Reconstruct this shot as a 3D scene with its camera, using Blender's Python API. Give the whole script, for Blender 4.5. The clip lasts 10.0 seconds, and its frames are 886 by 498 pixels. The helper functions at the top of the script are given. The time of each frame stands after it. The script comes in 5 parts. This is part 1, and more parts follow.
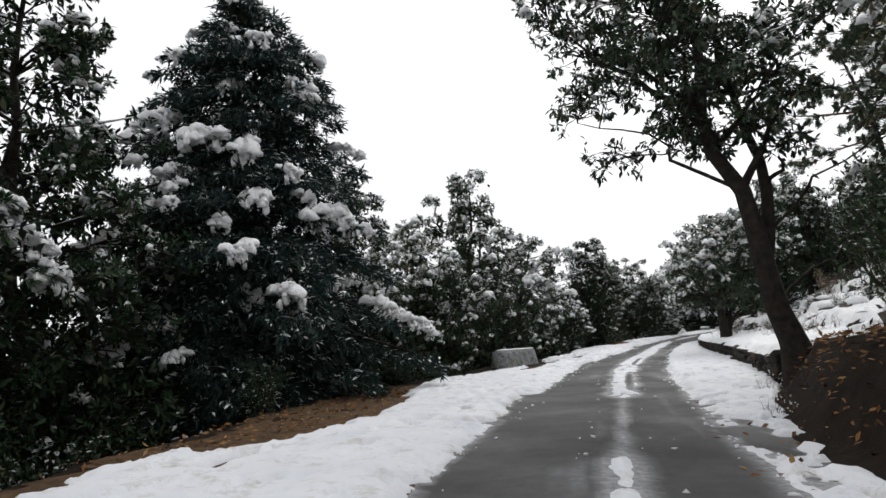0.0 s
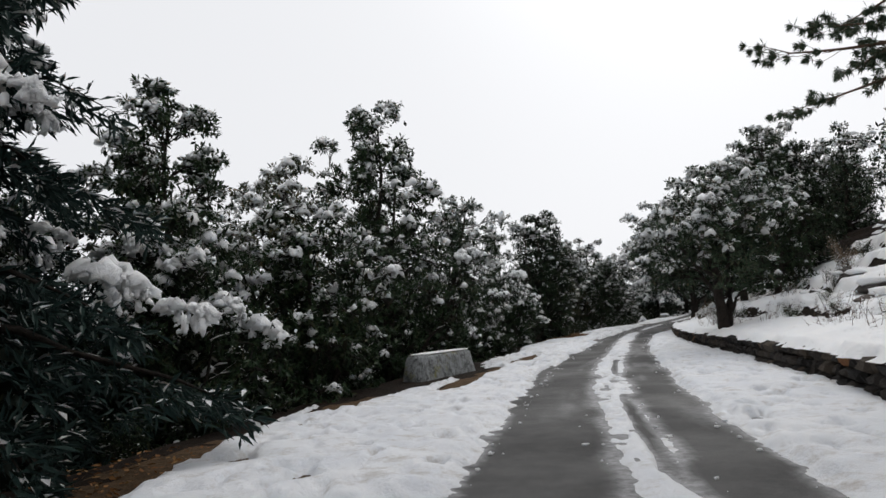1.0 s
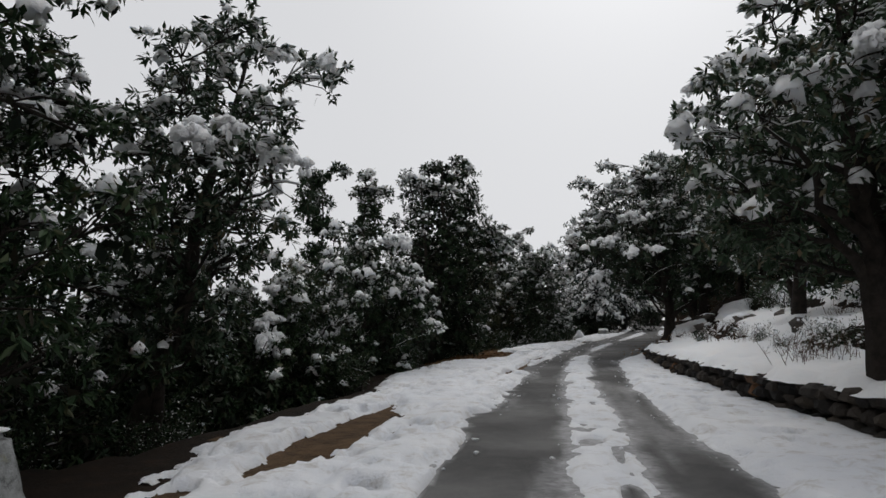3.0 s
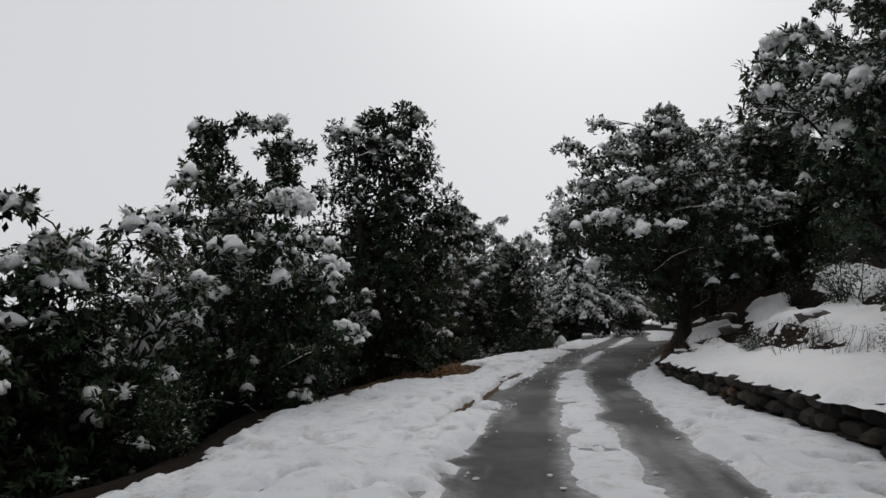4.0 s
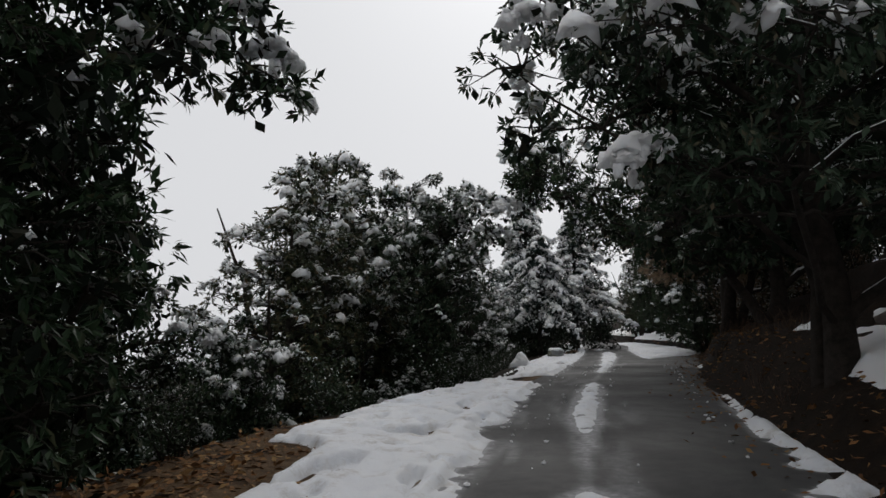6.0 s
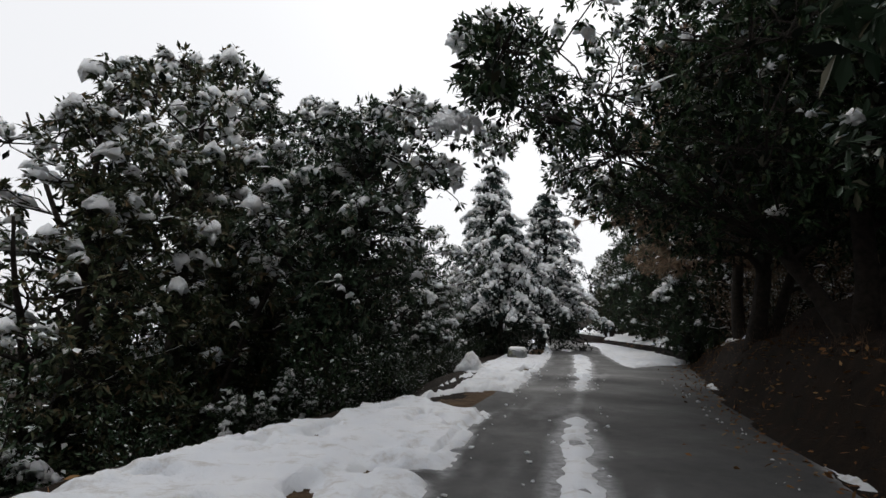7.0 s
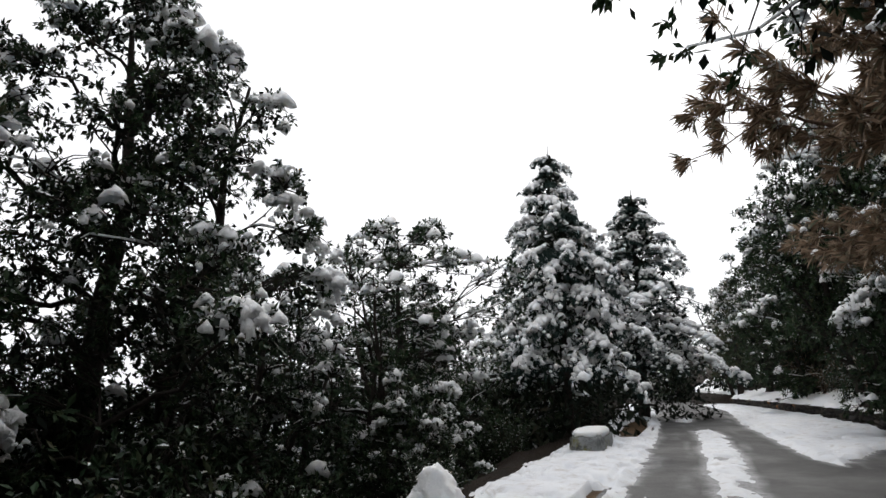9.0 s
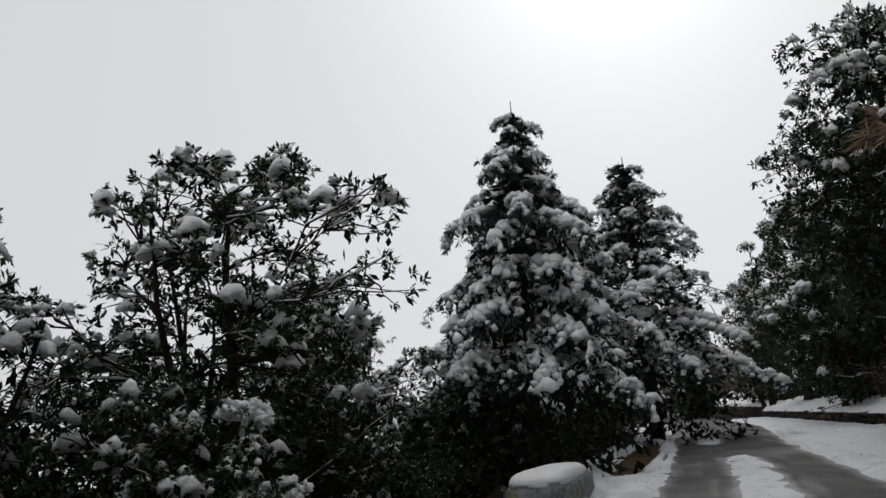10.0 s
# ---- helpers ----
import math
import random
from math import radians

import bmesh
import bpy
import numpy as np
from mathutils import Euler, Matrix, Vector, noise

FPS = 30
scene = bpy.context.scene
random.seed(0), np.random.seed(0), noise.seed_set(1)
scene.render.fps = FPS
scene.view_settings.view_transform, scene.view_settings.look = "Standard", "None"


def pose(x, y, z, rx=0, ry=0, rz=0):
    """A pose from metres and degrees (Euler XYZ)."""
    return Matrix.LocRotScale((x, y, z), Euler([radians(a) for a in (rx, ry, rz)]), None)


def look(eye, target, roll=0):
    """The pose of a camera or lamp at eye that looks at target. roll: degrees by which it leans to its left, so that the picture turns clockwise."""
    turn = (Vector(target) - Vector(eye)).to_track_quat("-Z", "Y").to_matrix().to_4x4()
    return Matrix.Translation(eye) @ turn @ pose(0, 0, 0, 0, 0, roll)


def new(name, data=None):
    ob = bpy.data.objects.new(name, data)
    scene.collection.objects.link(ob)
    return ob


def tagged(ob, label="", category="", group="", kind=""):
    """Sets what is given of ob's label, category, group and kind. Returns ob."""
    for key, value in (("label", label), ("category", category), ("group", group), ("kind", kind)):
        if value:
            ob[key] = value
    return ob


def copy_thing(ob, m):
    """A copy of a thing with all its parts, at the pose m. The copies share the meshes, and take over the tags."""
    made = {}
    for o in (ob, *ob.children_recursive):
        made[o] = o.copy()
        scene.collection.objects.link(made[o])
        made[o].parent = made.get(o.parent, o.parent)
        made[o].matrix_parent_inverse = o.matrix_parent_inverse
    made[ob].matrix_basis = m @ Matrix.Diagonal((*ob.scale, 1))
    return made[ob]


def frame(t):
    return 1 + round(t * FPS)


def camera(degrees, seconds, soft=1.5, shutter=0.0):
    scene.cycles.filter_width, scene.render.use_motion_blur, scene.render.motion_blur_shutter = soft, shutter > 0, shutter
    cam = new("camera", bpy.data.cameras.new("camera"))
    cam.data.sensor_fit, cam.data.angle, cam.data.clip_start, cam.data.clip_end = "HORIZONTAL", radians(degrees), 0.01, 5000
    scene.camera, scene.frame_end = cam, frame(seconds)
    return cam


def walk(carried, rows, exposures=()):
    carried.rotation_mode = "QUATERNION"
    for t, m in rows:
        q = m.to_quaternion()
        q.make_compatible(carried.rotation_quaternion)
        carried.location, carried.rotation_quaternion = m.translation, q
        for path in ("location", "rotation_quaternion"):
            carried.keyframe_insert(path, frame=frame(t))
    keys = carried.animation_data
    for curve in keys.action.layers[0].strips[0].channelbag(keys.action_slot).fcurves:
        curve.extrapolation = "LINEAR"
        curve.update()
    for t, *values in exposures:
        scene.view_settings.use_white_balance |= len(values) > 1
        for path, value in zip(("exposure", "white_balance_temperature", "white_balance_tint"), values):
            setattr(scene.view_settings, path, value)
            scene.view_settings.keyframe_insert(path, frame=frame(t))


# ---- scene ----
cam = camera(64.9, 10.0)
# seconds, x, y, z, yaw, pitch, roll
ROWS = [
    (0, -0.005, -0.014, 1.247, -9.10, 7.17, -2.06),
    (0.5, 1.251, 4.015, 1.315, -10.98, 6.59, -2.70),
    (1, 2.701, 7.949, 1.348, -13.40, 6.28, -3.22),
    (1.5, 4.221, 11.688, 1.356, -15.23, 6.46, -2.14),
    (2, 5.747, 15.196, 1.349, -17.11, 6.62, -1.58),
    (2.5, 7.252, 18.486, 1.336, -18.44, 6.62, -0.67),
    (3, 8.741, 21.593, 1.323, -19.62, 6.49, 0.21),
    (4.5, 13.311, 30.301, 1.340, -22.66, 7.42, -0.83),
    (5, 14.940, 33.123, 1.372, -23.58, 7.86, -1.21),
    (5.5, 16.639, 35.931, 1.420, -24.44, 8.03, -1.64),
    (7, 22.054, 44.073, 1.629, -27.93, 7.04, 2.96),
    (7.5, 23.891, 46.589, 1.708, -28.45, 6.81, 3.54),
    (8, 25.709, 48.964, 1.780, -27.13, 8.51, 2.99),
    (8.5, 27.501, 51.210, 1.838, -23.39, 10.92, 0.96),
    (9, 29.288, 53.386, 1.871, -20.03, 12.30, -0.19),
    (9.5, 31.134, 55.624, 1.868, -18.53, 14.18, -2.77),
    (10, 33.154, 58.150, 1.817, -19.15, 14.72, -3.37),
]

EXPOSURES = [(0.0, 0.68), (0.6, 0.50), (1.0, 0.38), (1.5, 0.20), (2.5, 0.02), (4.5, 0.04), (5.0, -0.02), (5.5, -0.02),
             (7.0, 0.45), (8.0, 0.58), (8.5, 0.92), (9.0, 0.88), (9.5, 0.58), (10.0, 0.07)]
walk(cam, [(t, pose(x, y, z, 90 + pitch, 0, yaw) @ pose(0, 0, 0, 0, 0, roll))
           for t, x, y, z, yaw, pitch, roll in ROWS], EXPOSURES)

# ---- light: an overcast winter sky and a weak, veiled sun ahead of the car ----
SUN_ELEVATION, SUN_AZIMUTH = 43.0, 37.0
world = bpy.data.worlds.new("overcast_sky")
scene.world = world
world.use_nodes = True
wn, wl = world.node_tree.nodes, world.node_tree.links
wn.clear()
sky = wn.new("ShaderNodeTexSky")
sky.sky_type, sky.sun_disc = "NISHITA", False
sky.sun_elevation, sky.sun_rotation = radians(SUN_ELEVATION), radians(SUN_AZIMUTH)
sky.dust_density, sky.air_density = 4.0, 1.0
grey = wn.new("ShaderNodeHueSaturation")
grey.inputs["Saturation"].default_value = 0.08
grey.inputs["Value"].default_value = 0.042
veil = wn.new("ShaderNodeMix")
veil.data_type = "RGBA"
veil.inputs[0].default_value = 0.72
veil.inputs[7].default_value = (0.80, 0.81, 0.84, 1)
back = wn.new("ShaderNodeBackground")
back.inputs["Strength"].default_value = 1.0
wout = wn.new("ShaderNodeOutputWorld")
wl.new(sky.outputs[0], grey.inputs["Color"])
wl.new(grey.outputs[0], veil.inputs[6])
wl.new(veil.outputs[2], back.inputs["Color"])
wl.new(back.outputs[0], wout.inputs["Surface"])
sun = new("sun", bpy.data.lights.new("sun", "SUN"))
sun.data.energy, sun.data.angle, sun.data.color = 0.6, radians(25), (1.0, 0.97, 0.93)
az, el = radians(SUN_AZIMUTH), radians(SUN_ELEVATION)
sun.matrix_world = look((math.sin(az) * math.cos(el) * 50, math.cos(az) * math.cos(el) * 50, math.sin(el) * 50), (0, 0, 0))


# ---- materials ----
def shader(name, rough=0.8, spec=0.3):
    m = bpy.data.materials.new(name)
    m.use_nodes = True
    n, l = m.node_tree.nodes, m.node_tree.links
    b = n["Principled BSDF"]
    b.inputs["Roughness"].default_value = rough
    b.inputs["Specular IOR Level"].default_value = spec
    return m, n, l, b


def noise_tex(n, l, scale, detail=4.0, rough=0.6):
    c = n.new("ShaderNodeTexCoord")
    t = n.new("ShaderNodeTexNoise")
    t.inputs["Scale"].default_value, t.inputs["Detail"].default_value, t.inputs["Roughness"].default_value = scale, detail, rough
    l.new(c.outputs["Object"], t.inputs["Vector"])
    return t.outputs[0]


def ramp(n, l, source, stops):
    r = n.new("ShaderNodeValToRGB")
    while len(r.color_ramp.elements) < len(stops):
        r.color_ramp.elements.new(0.5)
    for e, (p, c) in zip(r.color_ramp.elements, stops):
        e.position, e.color = p, (*c, 1)
    l.new(source, r.inputs[0])
    return r.outputs[0]


def mixed(n, l, fac, a, b, mode="MIX"):
    x = n.new("ShaderNodeMix")
    x.data_type, x.blend_type = "RGBA", mode
    if isinstance(fac, float):
        x.inputs[0].default_value = fac
    else:
        l.new(fac, x.inputs[0])
    for i, v in ((6, a), (7, b)):
        if isinstance(v, tuple):
            x.inputs[i].default_value = (*v, 1)
        else:
            l.new(v, x.inputs[i])
    return x.outputs[2]


def bump(n, l, b, sources, strength=0.4, distance=0.02):
    prev = None
    for s in sources:
        k = n.new("ShaderNodeBump")
        k.inputs["Strength"].default_value, k.inputs["Distance"].default_value = strength, distance
        l.new(s, k.inputs["Height"])
        if prev:
            l.new(prev, k.inputs["Normal"])
        prev = k.outputs[0]
    l.new(prev, b.inputs["Normal"])


def mat_snow(name, dirt=0.0, low=(0.92, 0.935, 0.955), high=(0.965, 0.968, 0.972)):
    m, n, l, b = shader(name, 0.65, 0.25)
    big, fine = noise_tex(n, l, 0.9, 4), noise_tex(n, l, 30, 5, 0.7)
    c = ramp(n, l, big, [(0.3, low), (0.7, high)])
    if dirt:
        spots = ramp(n, l, noise_tex(n, l, 3.2, 8, 0.75), [(0.52, (0, 0, 0)), (0.76, (1, 1, 1))])
        c = mixed(n, l, spots, c, (0.42, 0.38, 0.33))
    l.new(c, b.inputs["Base Color"])
    b.inputs["Subsurface Weight"].default_value = 0.7
    b.inputs["Subsurface Radius"].default_value = (0.9, 0.95, 1.0)
    b.inputs["Subsurface Scale"].default_value = 0.10
    bump(n, l, b, [noise_tex(n, l, 9, 6, 0.65), fine], 0.75, 0.035)
    return m


def mat_leaf(name, stops, rough=0.45):
    m, n, l, b = shader(name, rough, 0.10)
    g = n.new("ShaderNodeNewGeometry")
    c = ramp(n, l, g.outputs["Random Per Island"], stops)
    o = n.new("ShaderNodeObjectInfo")
    tint = ramp(n, l, o.outputs["Random"], [(0, (0.74, 0.82, 0.80)), (1, (1.05, 1.10, 1.02))])
    l.new(mixed(n, l, 1.0, c, tint, "MULTIPLY"), b.inputs["Base Color"])
    return m


def mat_bark(name, a, c, scale=9):
    m, n, l, b = shader(name, 0.9, 0.2)
    t = noise_tex(n, l, scale, 8, 0.7)
    l.new(ramp(n, l, t, [(0.3, a), (0.7, c)]), b.inputs["Base Color"])
    bump(n, l, b, [t, noise_tex(n, l, 60, 4)], 0.8, 0.03)
    return m


def mat_ground(name, low, middle, high):
    m, n, l, b = shader(name, 0.95, 0.12)
    mid, fine = noise_tex(n, l, 4, 7, 0.7), noise_tex(n, l, 40, 5, 0.75)
    a = ramp(n, l, mid, [(0.3, low), (0.55, middle), (0.8, high)])
    c = ramp(n, l, fine, [(0.3, (0.5, 0.45, 0.42)), (0.7, (1.25, 1.15, 1.0))])
    l.new(mixed(n, l, 1.0, a, c, "MULTIPLY"), b.inputs["Base Color"])
    bump(n, l, b, [mid, fine], 0.7, 0.04)
    return m


def mat_asphalt():
    m, n, l, b = shader("wet_asphalt", 0.5, 0.3)
    big, mid, fine = noise_tex(n, l, 0.5, 5), noise_tex(n, l, 5, 6, 0.7), noise_tex(n, l, 130, 3, 0.8)
    a = ramp(n, l, mid, [(0.25, (0.034, 0.034, 0.035)), (0.75, (0.066, 0.064, 0.062))])
    c = ramp(n, l, fine, [(0.3, (0.75, 0.75, 0.75)), (0.7, (1.3, 1.3, 1.3))])
    d = mixed(n, l, 1.0, a, c, "MULTIPLY")
    film = n.new("ShaderNodeAttribute")
    film.attribute_name = "slush"
    grit = n.new("ShaderNodeMath")
    grit.operation = "MULTIPLY"
    l.new(film.outputs["Fac"], grit.inputs[0])
    l.new(ramp(n, l, noise_tex(n, l, 11, 9, 0.78), [(0.30, (0.12, 0.12, 0.12)), (0.68, (1, 1, 1))]), grit.inputs[1])
    slush = grit.outputs[0]
    l.new(mixed(n, l, slush, d, (0.42, 0.42, 0.43)), b.inputs["Base Color"])
    l.new(ramp(n, l, big, [(0.35, (0.60, 0.60, 0.60)), (0.65, (0.9, 0.9, 0.9))]), b.inputs["Roughness"])
    bump(n, l, b, [fine], 0.35, 0.006)
    return m


def mat_stone(name, stops, scale=6):
    m, n, l, b = shader(name, 0.9, 0.25)
    o = n.new("ShaderNodeObjectInfo")
    c = ramp(n, l, o.outputs["Random"], stops)
    t = noise_tex(n, l, scale, 8, 0.7)
    v = ramp(n, l, t, [(0.3, (0.55, 0.55, 0.55)), (0.7, (1.2, 1.2, 1.2))])
    l.new(mixed(n, l, 1.0, c, v, "MULTIPLY"), b.inputs["Base Color"])
    bump(n, l, b, [t, noise_tex(n, l, 45, 5)], 0.7, 0.02)
    return m


def mat_concrete():
    m, n, l, b = shader("whitewashed_concrete", 0.9, 0.25)
    a = ramp(n, l, noise_tex(n, l, 5, 9, 0.72), [(0.32, (0.10, 0.105, 0.10)), (0.5, (0.27, 0.28, 0.28)), (0.75, (0.42, 0.43, 0.44))])
    moss = ramp(n, l, noise_tex(n, l, 2.3, 8, 0.7), [(0.56, (0, 0, 0)), (0.66, (1, 1, 1))])
    dark = ramp(n, l, noise_tex(n, l, 7, 9, 0.82), [(0.50, (0, 0, 0)), (0.60, (1, 1, 1))])
    c = mixed(n, l, moss, a, (0.20, 0.19, 0.06))
    l.new(mixed(n, l, dark, c, (0.07, 0.07, 0.07)), b.inputs["Base Color"])
    bump(n, l, b, [noise_tex(n, l, 14, 8), noise_tex(n, l, 70, 4)], 0.6, 0.015)
    return m


SNOW, SNOW_ROAD = mat_snow("fresh_snow"), mat_snow("roadside_snow", 1.0, (0.70, 0.72, 0.76), (0.80, 0.81, 0.83))
LEAF = mat_leaf("evergreen_leaf", [(0, (0.012, 0.022, 0.011)), (0.5, (0.026, 0.048, 0.022)), (0.85, (0.050, 0.072, 0.038)), (1, (0.085, 0.075, 0.042))])
LEAF_OLIVE = mat_leaf("olive_leaf", [(0, (0.026, 0.034, 0.018)), (0.5, (0.062, 0.076, 0.040)), (0.8, (0.11, 0.10, 0.055)), (1, (0.17, 0.105, 0.06))])
# near-black leaf copy: shade inside the crowns is put into its colour
LEAF_SHADE = mat_leaf("painted_shade_inner_leaf", [(0, (0.008, 0.011, 0.008)), (0.7, (0.014, 0.020, 0.012)), (1, (0.026, 0.021, 0.014))], 0.7)
LEAF_PALE = mat_leaf("frosted_leaf", [(0, (0.016, 0.028, 0.016)), (0.5, (0.036, 0.056, 0.033)), (0.82, (0.080, 0.105, 0.074)), (1, (0.12, 0.09, 0.06))])
NEEDLE = mat_leaf("conifer_needle", [(0, (0.011, 0.021, 0.020)), (0.6, (0.024, 0.042, 0.039)), (1, (0.050, 0.074, 0.066))])
NEEDLE_DRY = mat_leaf("rusty_pine_needle", [(0, (0.08, 0.058, 0.042)), (0.5, (0.21, 0.135, 0.095)), (0.8, (0.32, 0.22, 0.165)), (1, (0.11, 0.12, 0.085))])
BARK = mat_bark("dark_bark", (0.010, 0.008, 0.007), (0.045, 0.036, 0.029))
BARK_BROWN = mat_bark("brown_twig_bark", (0.05, 0.032, 0.022), (0.16, 0.10, 0.07), 14)
# brown leaf mould, its colour darkened further for the deep shade under trees
EARTH = mat_ground("shade_darkened_leaf_mould", (0.008, 0.006, 0.005), (0.018, 0.012, 0.008), (0.042, 0.026, 0.015))
DIRT = mat_ground("sandy_brown_earth", (0.05, 0.036, 0.024), (0.12, 0.082, 0.050), (0.20, 0.145, 0.095))
ASPHALT, CONCRETE = mat_asphalt(), mat_concrete()
STONE = mat_stone("wall_stone", [(0, (0.012, 0.011, 0.010)), (0.5, (0.030, 0.026, 0.023)), (0.88, (0.060, 0.049, 0.040)), (0.97, (0.10, 0.08, 0.06)), (1, (0.26, 0.12, 0.05))])
ROCK = mat_stone("dark_rock", [(0, (0.05, 0.045, 0.042)), (1, (0.15, 0.13, 0.115))], 4)
DRY = mat_leaf("dry_brown_leaf", [(0, (0.10, 0.045, 0.02)), (0.6, (0.24, 0.11, 0.045)), (1, (0.32, 0.19, 0.09))], 0.8)


# ---- helpers for meshes ----
def mesh_from(name, verts, faces, mat, smooth=True):
    """One mesh from arrays of places and of equal-sided faces."""
    verts, faces = np.asarray(verts, np.float32), np.asarray(faces, np.int32)
    me = bpy.data.meshes.new(name)
    me.vertices.add(len(verts))
    me.vertices.foreach_set("co", verts.ravel())
    k = faces.shape[1]
    me.loops.add(faces.size)
    me.loops.foreach_set("vertex_index", faces.ravel())
    me.polygons.add(len(faces))
    me.polygons.foreach_set("loop_start", np.arange(0, faces.size, k, dtype=np.int32))
    me.polygons.foreach_set("use_smooth", np.full(len(faces), smooth, bool))
    me.update(calc_edges=True)
    me.materials.append(mat)
    return me


def joined(pieces):
    """Arrays of places and faces joined into one pair."""
    vs, fs, k = [], [], 0
    for v, f in pieces:
        vs.append(v)
        fs.append(np.asarray(f) + k)
        k += len(v)
    return np.concatenate(vs), np.concatenate(fs)


def part(name, mesh, parent, label="", place=None):
    ob = new(name, mesh)
    ob.parent = parent
    if place is not None:
        ob.matrix_basis = place
    if label:
        tagged(ob, label)
    return ob


def thing(name, place, label, category, group="", kind=""):
    ob = new(name)
    ob.empty_display_size = 0.2
    ob.matrix_basis = place
    return tagged(ob, label, category, group, kind)


def fbm(x, y, seed=0, octaves=4):
    """Smooth value noise on arrays, about -1 to 1."""
    out, amp, tot = np.zeros(np.broadcast(x, y).shape), 1.0, 0.0
    for o in range(octaves):
        fx, fy = np.asarray(x) * 2 ** o + 17.3 * seed + 5.1 * o, np.asarray(y) * 2 ** o + 9.7 * seed + 3.3 * o
        ix, iy = np.floor(fx).astype(np.int64), np.floor(fy).astype(np.int64)
        u, v = fx - ix, fy - iy
        u, v = u * u * (3 - 2 * u), v * v * (3 - 2 * v)

        def lattice(a, b):
            h = (a * 374761393 + b * 668265263 + seed * 144665 + o * 7919) & 0x7FFFFFFF
            h = ((h ^ (h >> 13)) * 1274126177) & 0x7FFFFFFF
            return ((h ^ (h >> 16)) & 0xFFFF) / 32767.5 - 1
        n0 = lattice(ix, iy) * (1 - u) + lattice(ix + 1, iy) * u
        n1 = lattice(ix, iy + 1) * (1 - u) + lattice(ix + 1, iy + 1) * u
        out += amp * (n0 * (1 - v) + n1 * v)
        tot += amp
        amp *= 0.5
    return out / tot


def smooth(a, b, x):
    u = np.clip((np.asarray(x, float) - a) / (b - a), 0, 1)
    return u * u * (3 - 2 * u)


# ---- the line of the road: s metres along it, d metres to its right ----
LINE_S = np.arange(-160, 520, 0.25)
HEADING = np.radians(np.interp(LINE_S, [-60, 0, 16, 30, 43, 62, 68, 110, 200], [10, 18.9, 23.4, 28.6, 33.2, 39.5, 40.5, 33, 28]))
LINE_X = np.cumsum(np.sin(HEADING)) * 0.25
LINE_Y = np.cumsum(np.cos(HEADING)) * 0.25
LINE_X -= np.interp(0, LINE_S, LINE_X)
LINE_Y -= np.interp(0, LINE_S, LINE_Y)
LINE_Z = np.interp(LINE_S, [-160, 0, 10, 25, 36, 43, 50, 56, 63, 120, 240, 520], [-1, 0, 0.09, 0.07, 0.11, 0.22, 0.38, 0.51, 0.62, 1.7, 4.5, 8])


def along(s, d):
    """World x and y of a place by the road."""
    h = np.interp(s, LINE_S, HEADING)
    return np.interp(s, LINE_S, LINE_X) + d * np.cos(h), np.interp(s, LINE_S, LINE_Y) - d * np.sin(h)


def road_z(s):
    return np.interp(s, LINE_S, LINE_Z)


def brink(s):
    """Offset of the outer edge of the left verge, where the slope falls away."""
    return np.interp(s, [0, 6, 14, 20, 24, 28, 30, 37, 40, 45, 50, 54, 58, 62, 66, 76, 90],
                     [-5.3, -5.1, -5.2, -5.1, -5.0, -4.7, -4.1, -3.9, -4.6, -4.5, -4.2, -3.6, -3.15, -2.6, -2.9, -3.6, -3.7]) + 0.25 * fbm(s * 0.45, s * 0, 3, 3)


def snow_outer(s):
    """Offset at which the snow of the left verge ends."""
    return np.interp(s, [0, 6, 14, 20, 22, 28, 30.5, 36, 39.5, 45, 50, 54, 57, 59, 61, 65, 70, 78, 90],
                     [-4.7, -4.6, -3.9, -4.7, -3.4, -3.1, -3.7, -3.4, -4.2, -3.9, -3.6, -3.4, -3.2, -2.85, -2.45, -2.55, -2.9, -3.0, -3.0])


def wall_d(s):
    """Offset of the foot of the right-hand wall or bank."""
    return np.interp(s, [-20, 6, 8, 11, 13, 15, 21, 29, 40, 48, 52, 58, 66, 73, 80, 92, 110, 160],
                     [2.0, 2.05, 2.15, 2.5, 3.0, 3.4, 3.85, 3.75, 2.6, 2.0, 2.2, 2.5, 3.1, 3.8, 4.6, 4.8, 4.2, 3.6])


def wall_top(s):
    """Height of the wall or earth bank over the road."""
    return np.interp(s, [-20, 8, 13, 15, 40, 48, 50, 56, 70, 79, 82, 110], [0.95, 0.95, 0.75, 0.55, 0.50, 0.34, 0.4, 0.95, 1.0, 0.55, 0.5, 0.45])


def is_walled(s):
    return smooth(13.8, 14.2, s) * (1 - smooth(47.6, 48, s)) + smooth(80.5, 81, s) * (1 - smooth(111, 112, s))


def terraces(s, up):
    """Broken earth steps across the hillside: their height, and how near a step is."""
    z, near = 0, 0
    for k, (at_up, rise) in enumerate(((2.1, 0.42), (3.9, 0.5), (6.0, 0.55), (8.6, 0.6))):
        c = at_up + 0.75 * fbm(s * 0.12, s * 0, 60 + k, 3)
        z = z + rise * smooth(c - 0.22, c + 0.22, up) * (0.7 + 0.5 * fbm(s * 0.3, s * 0, 70 + k, 2))
        near = np.maximum(near, 1 - np.abs(up - c + 0.1) / 0.55)
    return z, np.clip(near, 0, 1)


